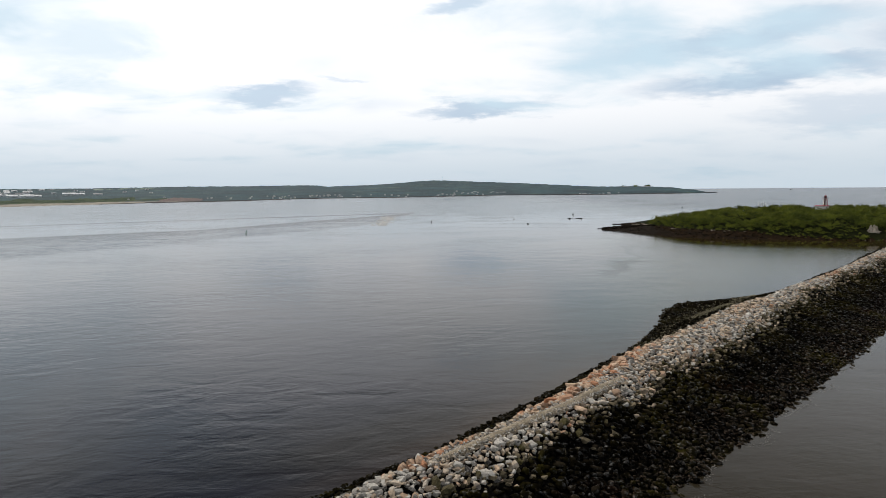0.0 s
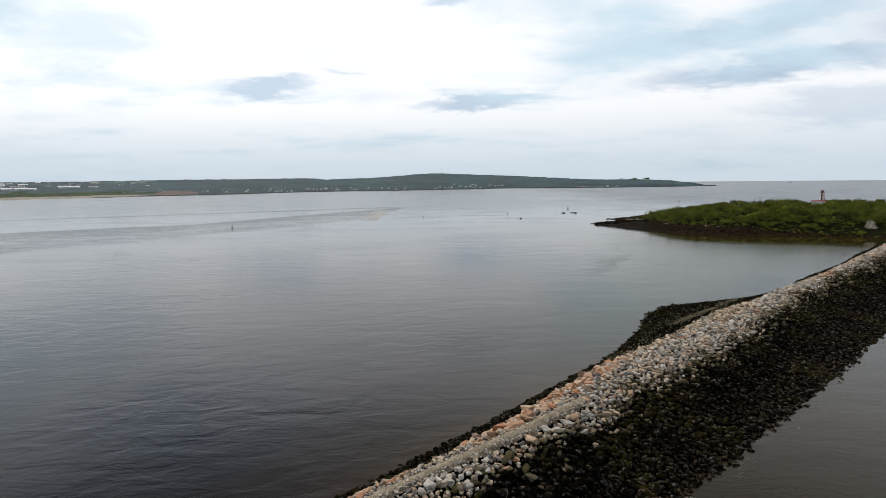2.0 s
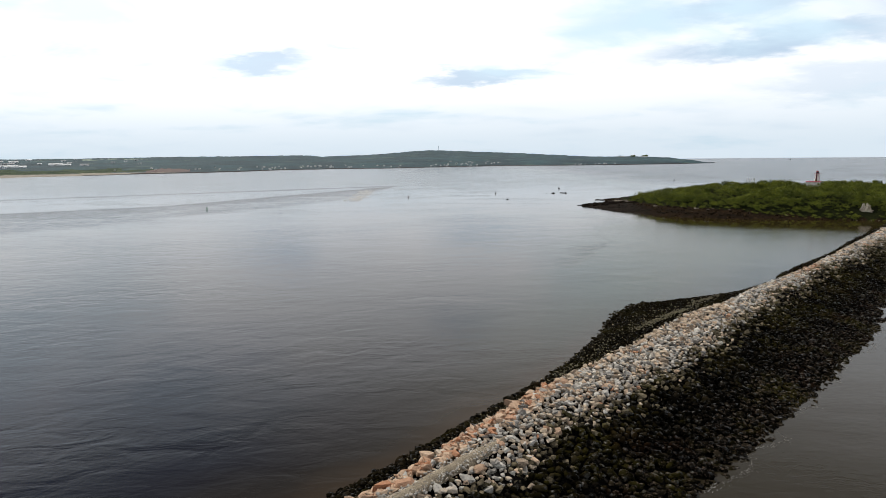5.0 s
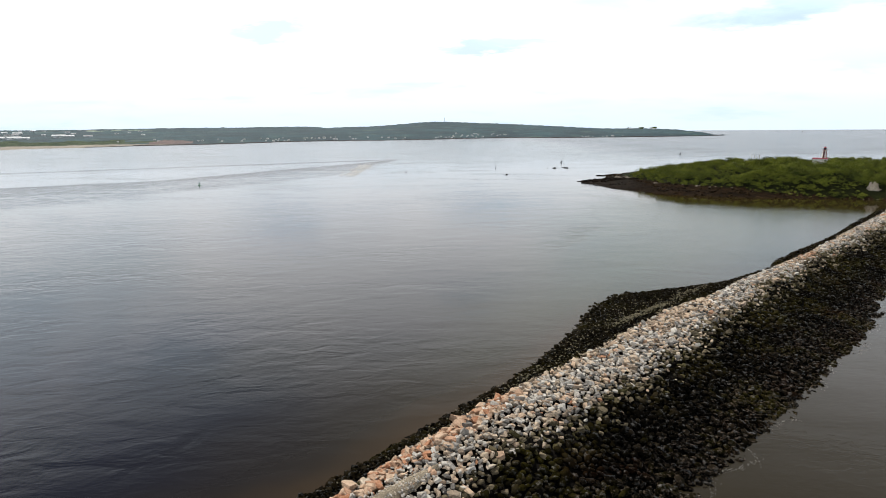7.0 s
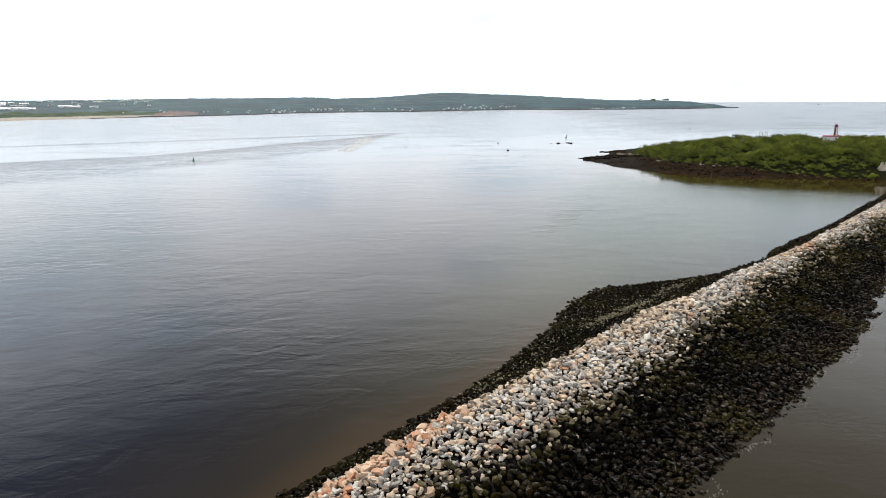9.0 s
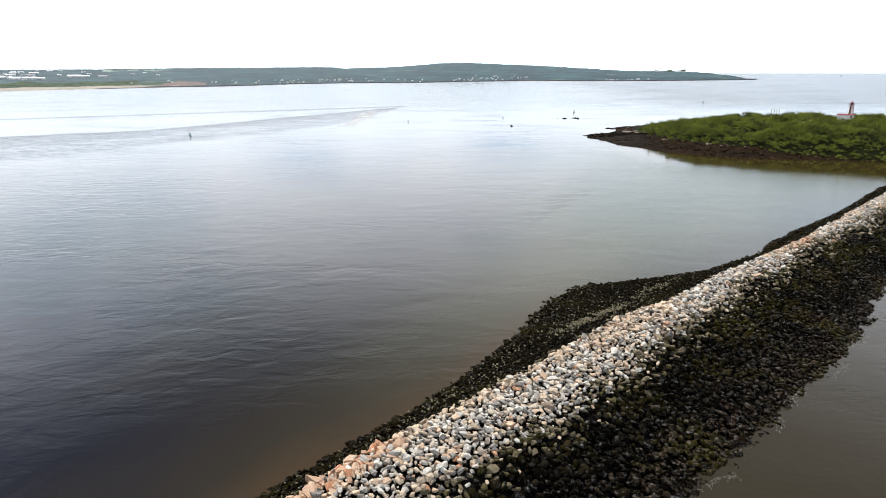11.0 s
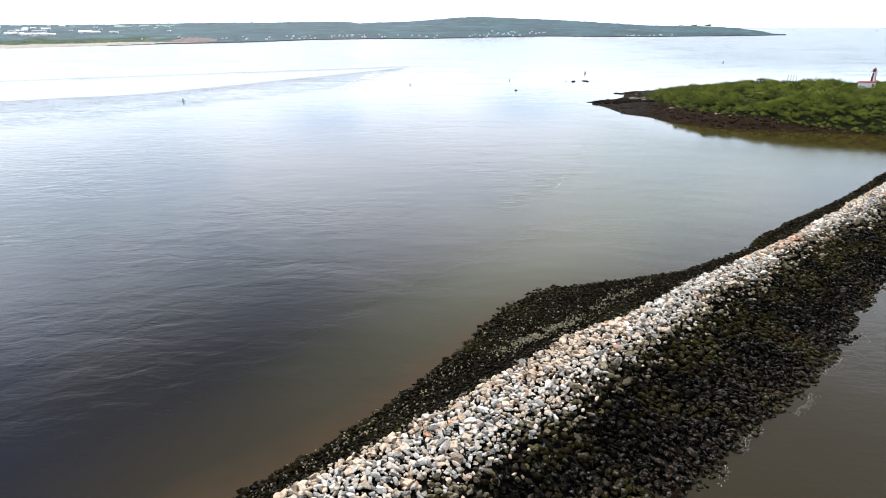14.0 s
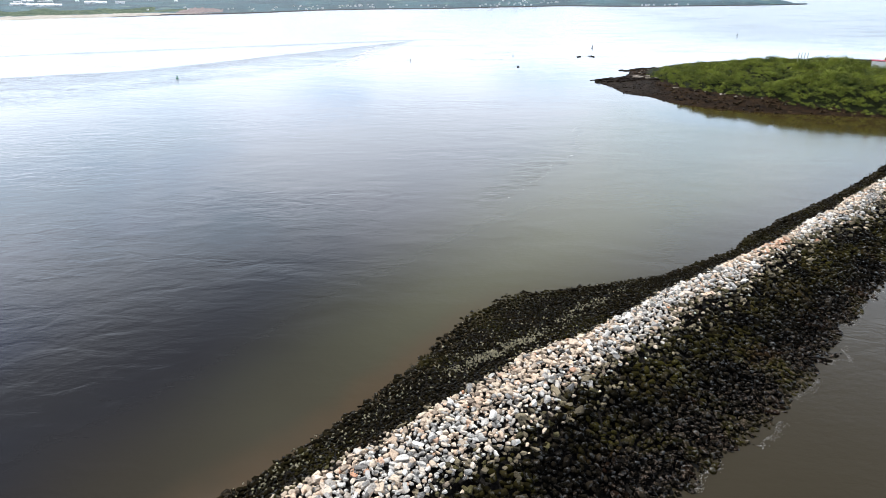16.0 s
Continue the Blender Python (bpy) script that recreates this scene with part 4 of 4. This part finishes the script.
# ---- lighthouse and its buildings ----
def build_lighthouse():
    x, y = 262.5, 406.0
    z = island_height(x, y) - 0.3
    house = tagged(new("lighthouse"), "white octagonal lighthouse with red stripes and dark lantern", "lighthouse")
    house.matrix_world = pose(x, y, z, 0, 0, 19)
    top = 22.6 - z
    part("tower", lathe([(1.95, 0), (1.9, 0.4), (1.05, top), (1.35, top + 0.25)], 8), WHITE, house)
    for k in (0, 2, 4, 6):
        a0, a1 = 2 * math.pi * k / 8, 2 * math.pi * (k + 1) / 8
        bm = bmesh.new()
        grid = []
        for off in (0.0, 0.05):
            for r, h in ((1.9, 0.45), (1.05, top - 0.02)):
                for q in (0.04, 0.96):
                    p = Vector((math.cos(a0), math.sin(a0), 0)).lerp(Vector((math.cos(a1), math.sin(a1), 0)), q)
                    mid = Vector((math.cos((a0 + a1) / 2), math.sin((a0 + a1) / 2), 0))
                    grid.append(bm.verts.new(p * r + mid * (off + 0.003) + Vector((0, 0, h))))
        bmesh.ops.convex_hull(bm, input=grid)
        part("stripe", bm, DARK_RED if k in (2, 4) else RED, house, "red painted stripe")
    part("gallery", lathe([(1.6, top + 0.25), (1.75, top + 0.3), (1.75, top + 0.42), (0.9, top + 0.45)], 8), RED, house)
    for k in range(8):
        a = 2 * math.pi * k / 8
        bm = lathe([(0.03, top + 0.42), (0.03, top + 1.25)], 6)
        bmesh.ops.translate(bm, verts=bm.verts, vec=(1.66 * math.cos(a), 1.66 * math.sin(a), 0))
        part("railing_post", bm, DARK_RED, house)
    lantern = part("lantern", lathe([(0.8, top + 0.43), (0.8, top + 0.8), (0.78, top + 1.55), (0.8, top + 1.65)], 8), DARK_RED, house, "dark red lantern room")
    part("lantern_glass", lathe([(0.83, top + 0.85), (0.83, top + 1.5)], 8), WINDOW, lantern)
    part("dome", lathe([(1.0, top + 1.65), (0.95, top + 1.75), (0.5, top + 2.1), (0.12, top + 2.3), (0.1, top + 2.6)], 8), RED, house)
    part("door", box(-0.45, -2.0, 0, 0.45, -1.7, 2.0, 0.03), RED, house)
    # fog signal building beside the tower
    fog = tagged(new("fog_signal_building"), "low white building with a red roof beside the lighthouse", "building")
    fog.matrix_world = pose(257.5, 404.5, island_height(257.5, 404.5) - 0.3, 0, 0, -32)
    h = 17.9 - (island_height(257.5, 404.5) - 0.3)
    part("wall", house_walls(-2.4, -2.6, 0, 5.4, 2.6, h, 0.4), WHITE, fog)
    part("roof", gable(-2.4, -2.6, h + 0.1, 5.4, 2.6, 0.3, 0.3), RED, fog, "red roof")
    for wx in (4.2,):
        w = part("window", box(wx - 0.45, -2.68, h - 1.7, wx + 0.45, -2.58, h - 0.6, 0.02), WHITE, fog)
        part("pane", box(wx - 0.36, -2.71, h - 1.6, wx + 0.36, -2.67, h - 0.7), WINDOW, w)


build_lighthouse()


def build_posts():
    for i, (x, y) in enumerate(((227.0, 424.8), (228.3, 424.2), (229.6, 423.6), (230.9, 423.0))):
        z = island_height(x, y) - 0.3
        bm = lathe([(0.32, 0), (0.28, 3), (0.24, 19.6 - z - 0.25 * (i % 2)), (0.08, 19.9 - z)], 8)
        ob = part("post", bm, POLE, None)
        ob.matrix_world = pose(x, y, z, 0.6 * (i - 1.5), 0.8, 0)
        tagged(ob, "tall weathered pale post standing out of the scrub", "post", "posts in the scrub")


build_posts()


# ---- buoys, reefs and the boat ----
def build_buoy(x, y, colour, name, size=1.0):
    buoy = tagged(new("buoy"), name, "buoy", "channel buoys")
    buoy.matrix_world = pose(x, y, 0, 2, 1.5, 30) @ Matrix.Scale(size, 4)
    part("float", lathe([(0.7, -0.5), (1.25, -0.2), (1.3, 0.35), (1.15, 0.5), (0.5, 0.6)], 16), colour, buoy)
    for k in range(4):
        a = math.pi * k / 2 + 0.6
        bm = lathe([(0.07, 0), (0.06, 2.5)], 6)
        bmesh.ops.transform(bm, verts=bm.verts, matrix=Matrix.Translation((0.8 * math.cos(a), 0.8 * math.sin(a), 0.5)) @ Matrix.Rotation(0.2, 4, Vector((math.sin(a), -math.cos(a), 0))))
        part("strut", bm, colour, buoy)
    part("daymark", lathe([(0.62, 1.3), (0.5, 2.4), (0.42, 2.9)], 4, 0.4), colour, buoy)
    part("lamp", lathe([(0.16, 2.9), (0.18, 3.25), (0.05, 3.4)], 8), DARK, buoy)


for bx, by, bc, bn, bs in ((-150.5, 452, GREEN, "green lattice channel buoy on calm water", 0.7), (-10.5, 564, DARK_RED, "red lattice channel buoy on calm water", 0.55), (73, 604, DARK, "dark lattice buoy off the reef", 0.5),
                           (150.5, 682, DARK, "tall dark buoy behind the reef", 0.8), (342, 845, DARK, "dark lattice buoy far down the channel", 0.8)):
    build_buoy(bx, by, bc, bn, bs)


def build_reefs():
    r = random.Random(31)
    for cx, cy, long, count in ((139, 603, 9, 16), (126, 597, 5, 7), (74, 521, 5, 5)):
        places = [(cx + r.gauss(0, long * 0.5), cy + r.gauss(0, 3), r.uniform(-0.8, -0.3)) for _ in range(count)]
        ob = new("reef", pile("reef", ROUGH, places, [r.uniform(1.5, 3.6) for _ in range(count)], LEDGE, int(cx)))
        tagged(ob, "low dark reef rocks awash in the bay", "reef", "reefs off the point", "stuff")


build_reefs()


def build_boat():
    boat = tagged(new("fishing_boat"), "small distant fishing boat with white wheelhouse", "boat")
    boat.matrix_world = pose(1790, 3050, 0, 0, 0, 35)
    bm = bmesh.new()
    secs = [(-6, 1.8, 0.2, 1.6), (-3, 2.1, 0.0, 1.5), (2, 2.0, 0.0, 1.7), (5, 1.1, 0.1, 2.3), (7, 0.1, 0.4, 2.8)]
    rings = [[bm.verts.new(c) for c in ((x, -w, top), (x, -w * 0.6, low - 0.4), (x, w * 0.6, low - 0.4), (x, w, top))] for x, w, low, top in secs]
    for a, b in zip(rings, rings[1:]):
        for i in range(4):
            bm.faces.new((a[i], a[(i + 1) % 4], b[(i + 1) % 4], b[i]))
    bm.faces.new(rings[0])
    bm.faces.new(rings[-1])
    part("hull", bm, DARK, boat)
    part("wheelhouse", box(0, -1.3, 1.5, 3, 1.3, 4.2, 0.1), WHITE, boat)
    part("mast", lathe([(0.1, 1.5), (0.06, 8)], 6), DARK, boat)


build_boat()


# ---- buildings and mast of the far shore ----
def build_house():
    house = tagged(new("house"), "small white gabled house on the far shore", "house", "houses of the far villages")
    part("wall", house_walls(-6, -4, -2, 6, 4, 4.5, 3), WHITE, house)
    part("roof", gable(-6, -4, 4.5, 6, 4, 3), GREY_ROOF, house)
    for wx in (-3.5, 0, 3.5):
        part("window", box(wx - 0.6, -4.08, 1.2, wx + 0.6, -3.98, 2.8), WINDOW, house)
    return house


def build_village():
    house = build_house()
    r = random.Random(17)
    spots = []
    for az, spread, k0, k1, count in ((-17.0, 2.2, 0.06, 0.24, 16), (-11.0, 2.6, 0.05, 0.25, 20), (-6, 2, 0.06, 0.2, 6), (1.0, 2.6, 0.06, 0.3, 20), (4.4, 1.0, 0.1, 0.25, 6), (12.9, 1.0, 0.04, 0.14, 6), (15.2, 0.9, 0.05, 0.16, 6), (-27.5, 1.6, 0.26, 0.4, 5), (-21.5, 1.4, 0.12, 0.3, 5)):
        spots += [(az + r.uniform(-spread, spread), 0.62 * r.uniform(k0, k1)) for _ in range(count)]
    for i, (az, k) in enumerate(spots):
        m = pose(*shore_point(az, k), 0, 0, r.uniform(-40, 40)) @ Matrix.Scale(r.uniform(0.3, 0.55), 4)
        if i == 0:
            house.matrix_basis = m
        else:
            copy_thing(house, m).matrix_basis = m


build_village()


def shore_seen_at(az, rise):
    """How far inland, 0 to 1, the far land lies that stands at this angle over or under eye level, as seen from the middle of the flight."""
    best = 0.3
    for k in np.arange(0.1, 1.0, 0.01):
        x, y, z = shore_point(az, k)
        if z - 38.8 >= math.hypot(x - LENS_AT[0], y - LENS_AT[1]) * math.tan(radians(rise)):
            return float(k)
        best = float(k)
    return best


def build_sheds():
    r = random.Random(29)
    spots = [(-36.9, -0.57, 42, 26, 7), (-36.1, -0.60, 46, 24, 9), (-35.4, -0.60, 30, 22, 7), (-33.1, -0.46, 46, 24, 8), (-32.4, -0.47, 34, 22, 7), (-31.1, -0.48, 32, 18, 7), (-38.0, -0.5, 40, 26, 7), (-35.8, -0.2, 34, 18, 7)]
    spots += [(r.uniform(-39, -34.4), r.uniform(-0.5, 0.0), r.uniform(10, 26), r.uniform(9, 16), r.uniform(4, 7)) for _ in range(16)]
    spots += [(r.uniform(-34.4, -25), r.uniform(-0.4, 0.1), r.uniform(9, 20), 9, 4) for _ in range(10)]
    spots = [(az, shore_seen_at(az, rise) / 0.8, 0.85 * long, 0.7 * deep, 0.75 * tall) for az, rise, long, deep, tall in spots]
    for az, k, long, deep, tall in spots:
        hall = tagged(new("warehouse"), "white industrial hall on the far shore", "warehouse", "halls on the far shore")
        x, y, z = shore_point(az, 0.8 * k)
        hall.matrix_world = pose(x, y, z - 1, 0, 0, -az + r.uniform(-25, 25))
        part("wall", house_walls(-long / 2, -deep / 2, -3, long / 2, deep / 2, tall, 0.2 * deep), FAR_WHITE, hall)
        part("roof", gable(-long / 2, -deep / 2, tall, long / 2, deep / 2, 0.2 * deep, 0.5), FAR_WHITE if long > 28 or r.random() < 0.6 else GREY_ROOF, hall)
        part("door", box(-2.5, -deep / 2 - 0.15, 0, 2.5, -deep / 2 + 0.05, 3.5), GREY_ROOF, hall)


build_sheds()


def build_mast():
    mast = tagged(new("radio_mast"), "thin lattice radio mast on the far hilltop", "mast")
    x, y, z = shore_point(-0.4, 1.0)
    mast.matrix_world = pose(x, y, z - 1)
    for k in range(3):
        a = 2 * math.pi * k / 3
        bm = lathe([(0.35, 0), (0.25, 28)], 6)
        bmesh.ops.translate(bm, verts=bm.verts, vec=(0.9 * math.cos(a), 0.9 * math.sin(a), 0))
        part("leg", bm, DARK, mast)
    for h in range(3, 28, 4):
        part("brace", lathe([(1.25, h), (1.25, h + 0.3)], 3), DARK, mast)


build_mast()


def build_far_trees():
    """Clumps of trees that stand clear of the far ridge, and the long hall among them."""
    shapes = []
    for i in range(3):
        v, f = leaf_crown(90 + i, 260, 7.5, 8.5, 1.3)
        shapes.append(mesh_of("crown", v, f, LEAVES))
    for i, (az, wide) in enumerate(((16.55, 0.75), (16.75, 0.6), (17.55, 0.8), (17.8, 0.95), (18.45, 0.7), (18.65, 1.0), (18.85, 1.15))):
        tree = tagged(new("far_tree"), "broad dark tree standing clear on the far ridge", "tree", "trees on the far ridge")
        x, y, z = shore_point(az, 0.95)
        tree.matrix_world = pose(x, y, z - 0.8, 0, 0, az * 50) @ Matrix.Scale(wide, 4)
        part("trunk", lathe([(0.6, 0), (0.45, 4), (0.2, 7)], 6), BARK, tree)
        crown = new("crown", shapes[i % 3])
        crown.parent = tree
    for az, long, tall in ((18.65, 34, 4.0), (16.7, 18, 3.0)):
        hall = tagged(new("long_hall"), "long low white hall among trees on the far ridge", "building", "halls on the far ridge")
        x, y, z = shore_point(az, 0.9)
        hall.matrix_world = pose(x, y, z - 0.6, 0, 0, -az)
        part("wall", house_walls(-long / 2, -4, -2, long / 2, 4, tall, 1.2), FAR_WHITE, hall)
        part("roof", gable(-long / 2, -4, tall, long / 2, 4, 1.2, 0.4), GREY_ROOF, hall)


build_far_trees()


# ---- foam along the weedy edge ----
def build_foam():
    r = random.Random(41)
    vs, fs = [], []
    for _ in range(2600):
        s = r.uniform(-60, 125)
        edge = float(curve_at(RIGHT_WATER, s)) + ragged(s, 4, 2.6)
        if noise.noise(Vector((s * 0.15, 3, 3))) < -0.08:
            continue
        d = edge + abs(r.gauss(0, 0.45)) - 0.1
        w, q = r.uniform(0.012, 0.034), r.uniform(0, 6.28)
        k, lean = len(vs), r.gauss(0.77, 0.35)
        cx, cy, _ = wall_point(s, d, 0)
        for i in range(6):
            a = q + i * 1.047
            e = w * r.uniform(0.5, 1.3)
            u, v = e * math.cos(a) * 6.0, e * math.sin(a)
            vs.append((cx + u * math.cos(lean) - v * math.sin(lean), cy + u * math.sin(lean) + v * math.cos(lean), 0.035))
        vs.append((cx, cy, 0.06))
        fs += [(k + i, k + (i + 1) % 6, k + 6) for i in range(6)]
    tagged(new("foam", mesh_of("foam", vs, fs, FOAM)), "flecks of white foam along the waterline", "foam", kind="stuff")


build_foam()


def build_whitecaps():
    """Broken crests where the tide race turns, and scum on the seam of the silty water."""
    r = random.Random(43)
    vs, fs = [], []
    for _ in range(300):
        q = r.random()
        if q < 0.8:  # chop where the tide race turns
            cy, w, rise = r.uniform(522, 700), r.uniform(0.4, 1.1), r.uniform(0.12, 0.4)
            cx = -55 - 0.05 * (cy - 540) + r.gauss(0, 4.5)
        else:  # scum line at the edge of the silty water
            cy = r.uniform(215, 335)
            cx, w = min(70 + 0.45 * (cy - 227), 91.5 + 0.13 * (cy - 275)) + 4 * noise.noise(Vector((cy * 0.06, 0, 0))) + r.gauss(0, 0.6), r.uniform(0.04, 0.1)
            rise = 0.05
        k, turn = len(vs), r.uniform(0, 6.28)
        for i in range(6):
            a, e = turn + i * 1.047, w * r.uniform(0.5, 1.3)
            vs.append((cx + e * math.cos(a) * 1.8, cy + e * math.sin(a), 0.035))
        vs.append((cx, cy, 0.03 + rise))
        fs += [(k + i, k + (i + 1) % 6, k + 6) for i in range(6)]
    tagged(new("whitecaps", mesh_of("whitecaps", vs, fs, WHITECAP)), "small white broken wave crests in the tide race", "whitecaps", kind="stuff")


build_whitecaps()


# ---- gravel of the crest path ----
def build_path():
    vs, fs = [], []
    ss = np.arange(-74, -34, 1.0)
    for s in ss:
        c, w = 3.0 - 0.03 * abs(s + 50), 0.75 * min(1, (s + 75) / 6, (-33 - s) / 6) + 0.15
        for j in range(7):
            d = c + w * (j / 3 - 1) + 0.25 * noise.noise(Vector((s * 0.4, j, 0)))
            vs.append(wall_point(s, d, wall_height(s, d) + 0.36 - 0.5 * abs(j / 3 - 1) ** 3 + 0.08 * noise.noise(Vector((s, d, 1)))))
    for i in range(len(ss) - 1):
        for j in range(6):
            a = i * 7 + j
            fs.append((a, a + 1, a + 8, a + 7))
    ob = new("gravel_path", mesh_of("gravel_path", vs, fs, GRAVEL, smooth=True))
    ob.parent = breakwater


build_path()


def build_path_gravel():
    """Small stones trodden into the path."""
    r = random.Random(31)
    places, sizes = [], []
    for _ in range(2300):
        s = r.uniform(-74, -36)
        d = 3.0 - 0.03 * abs(s + 50) + r.gauss(0, 0.45)
        places.append(wall_point(s, d, wall_height(s, d) + 0.24 + r.uniform(-0.08, 0.03)))
        sizes.append(r.uniform(0.1, 0.38))
    ob = new("path_gravel", pile("path_gravel", ROUGH, places, sizes, STONE_REST, 26))
    ob.parent = breakwater
    tagged(ob, "small grey stones on the gravel path", kind="stuff")


build_path_gravel()


def build_shingle():
    """A patch of pale small shingle on the weedy shoulder."""
    r = random.Random(53)
    places, sizes = [], []
    for s0, d0, long, wide, slope, count in ((32.5, -11.8, 4.4, 1.0, 0.19, 600), (52, -12.2, 8, 0.9, -0.1, 260), (30, -15, 16, 3.5, 0.0, 420), (-5, -10.5, 14, 1.6, -0.12, 260)):
        for _ in range(count):
            q = r.gauss(0, 1)
            s, d = s0 + long * q + r.gauss(0, 0.8), d0 + slope * long * q + r.gauss(0, wide)
            if noise.noise(Vector((s * 0.5, d * 0.5, 2))) > -0.2 and d < float(curve_at(LEFT_EDGE, s)) - 0.8:
                places.append(wall_point(s, d, wall_height(s, d) + 0.3 + r.uniform(0, 0.12)))
                sizes.append(r.uniform(0.12, 0.36))
    ob = new("shingle", pile("shingle", ROUGH, places, sizes, SHINGLE, 6))
    ob.parent = breakwater
    tagged(ob, "pale barnacled shingle on the weedy shoulder", kind="stuff")


build_shingle()


# ---- stones of the breakwater, last ----
def build_stones():
    light, warm, cream, stained, weedy = scatter_stones()
    r = random.Random(13)

    def nearest(stones):
        keep = sorted(stones, key=lambda q: abs(q[0] - 10) + 0.4 * abs(q[1]))
        return keep[:300], keep[300:]

    kinds = (("boulder", light, STONES, STONE_PIECE, STONE_REST, "pale grey boulders of the breakwater crest"),
             ("orange_boulder", warm, STONES, WARM_PIECE, WARM_REST, "orange-brown boulders of the breakwater crest"),
             ("cream_boulder", cream, STONES, CREAM_PIECE, CREAM_REST, "cream and buff boulders of the breakwater crest"),
             ("stained_boulder", stained, STONES, STAINED_PIECE, STAINED_REST, "brown-stained stones at the high-water mark"),
             ("weedy_boulder", weedy, ROUNDED, WEED_PIECE, WEED_REST, "dark weed-covered stones of the breakwater flanks"))
    for name, stones, shapes, piece_mat, rest_mat, label in kinds:
        near, rest = nearest(stones)
        meshes = []
        for v, f in shapes:
            meshes.append(mesh_of(name, v, f, piece_mat, smooth=shapes is ROUNDED))
        for _, _, p, size in near:
            ob = new(name, meshes[r.randrange(len(meshes))])
            ob.parent = breakwater
            ob.matrix_basis = pose(*p, r.gauss(0, 15), r.gauss(0, 15), r.uniform(0, 360)) @ Matrix.Scale(size, 4)
        ob = new(name + "_pile", pile(name + "_pile", shapes, [q[2] for q in rest], [q[3] for q in rest], rest_mat, 19, 0.27, shapes is ROUNDED))
        ob.parent = breakwater
        tagged(ob, label, kind="stuff")


build_stones()
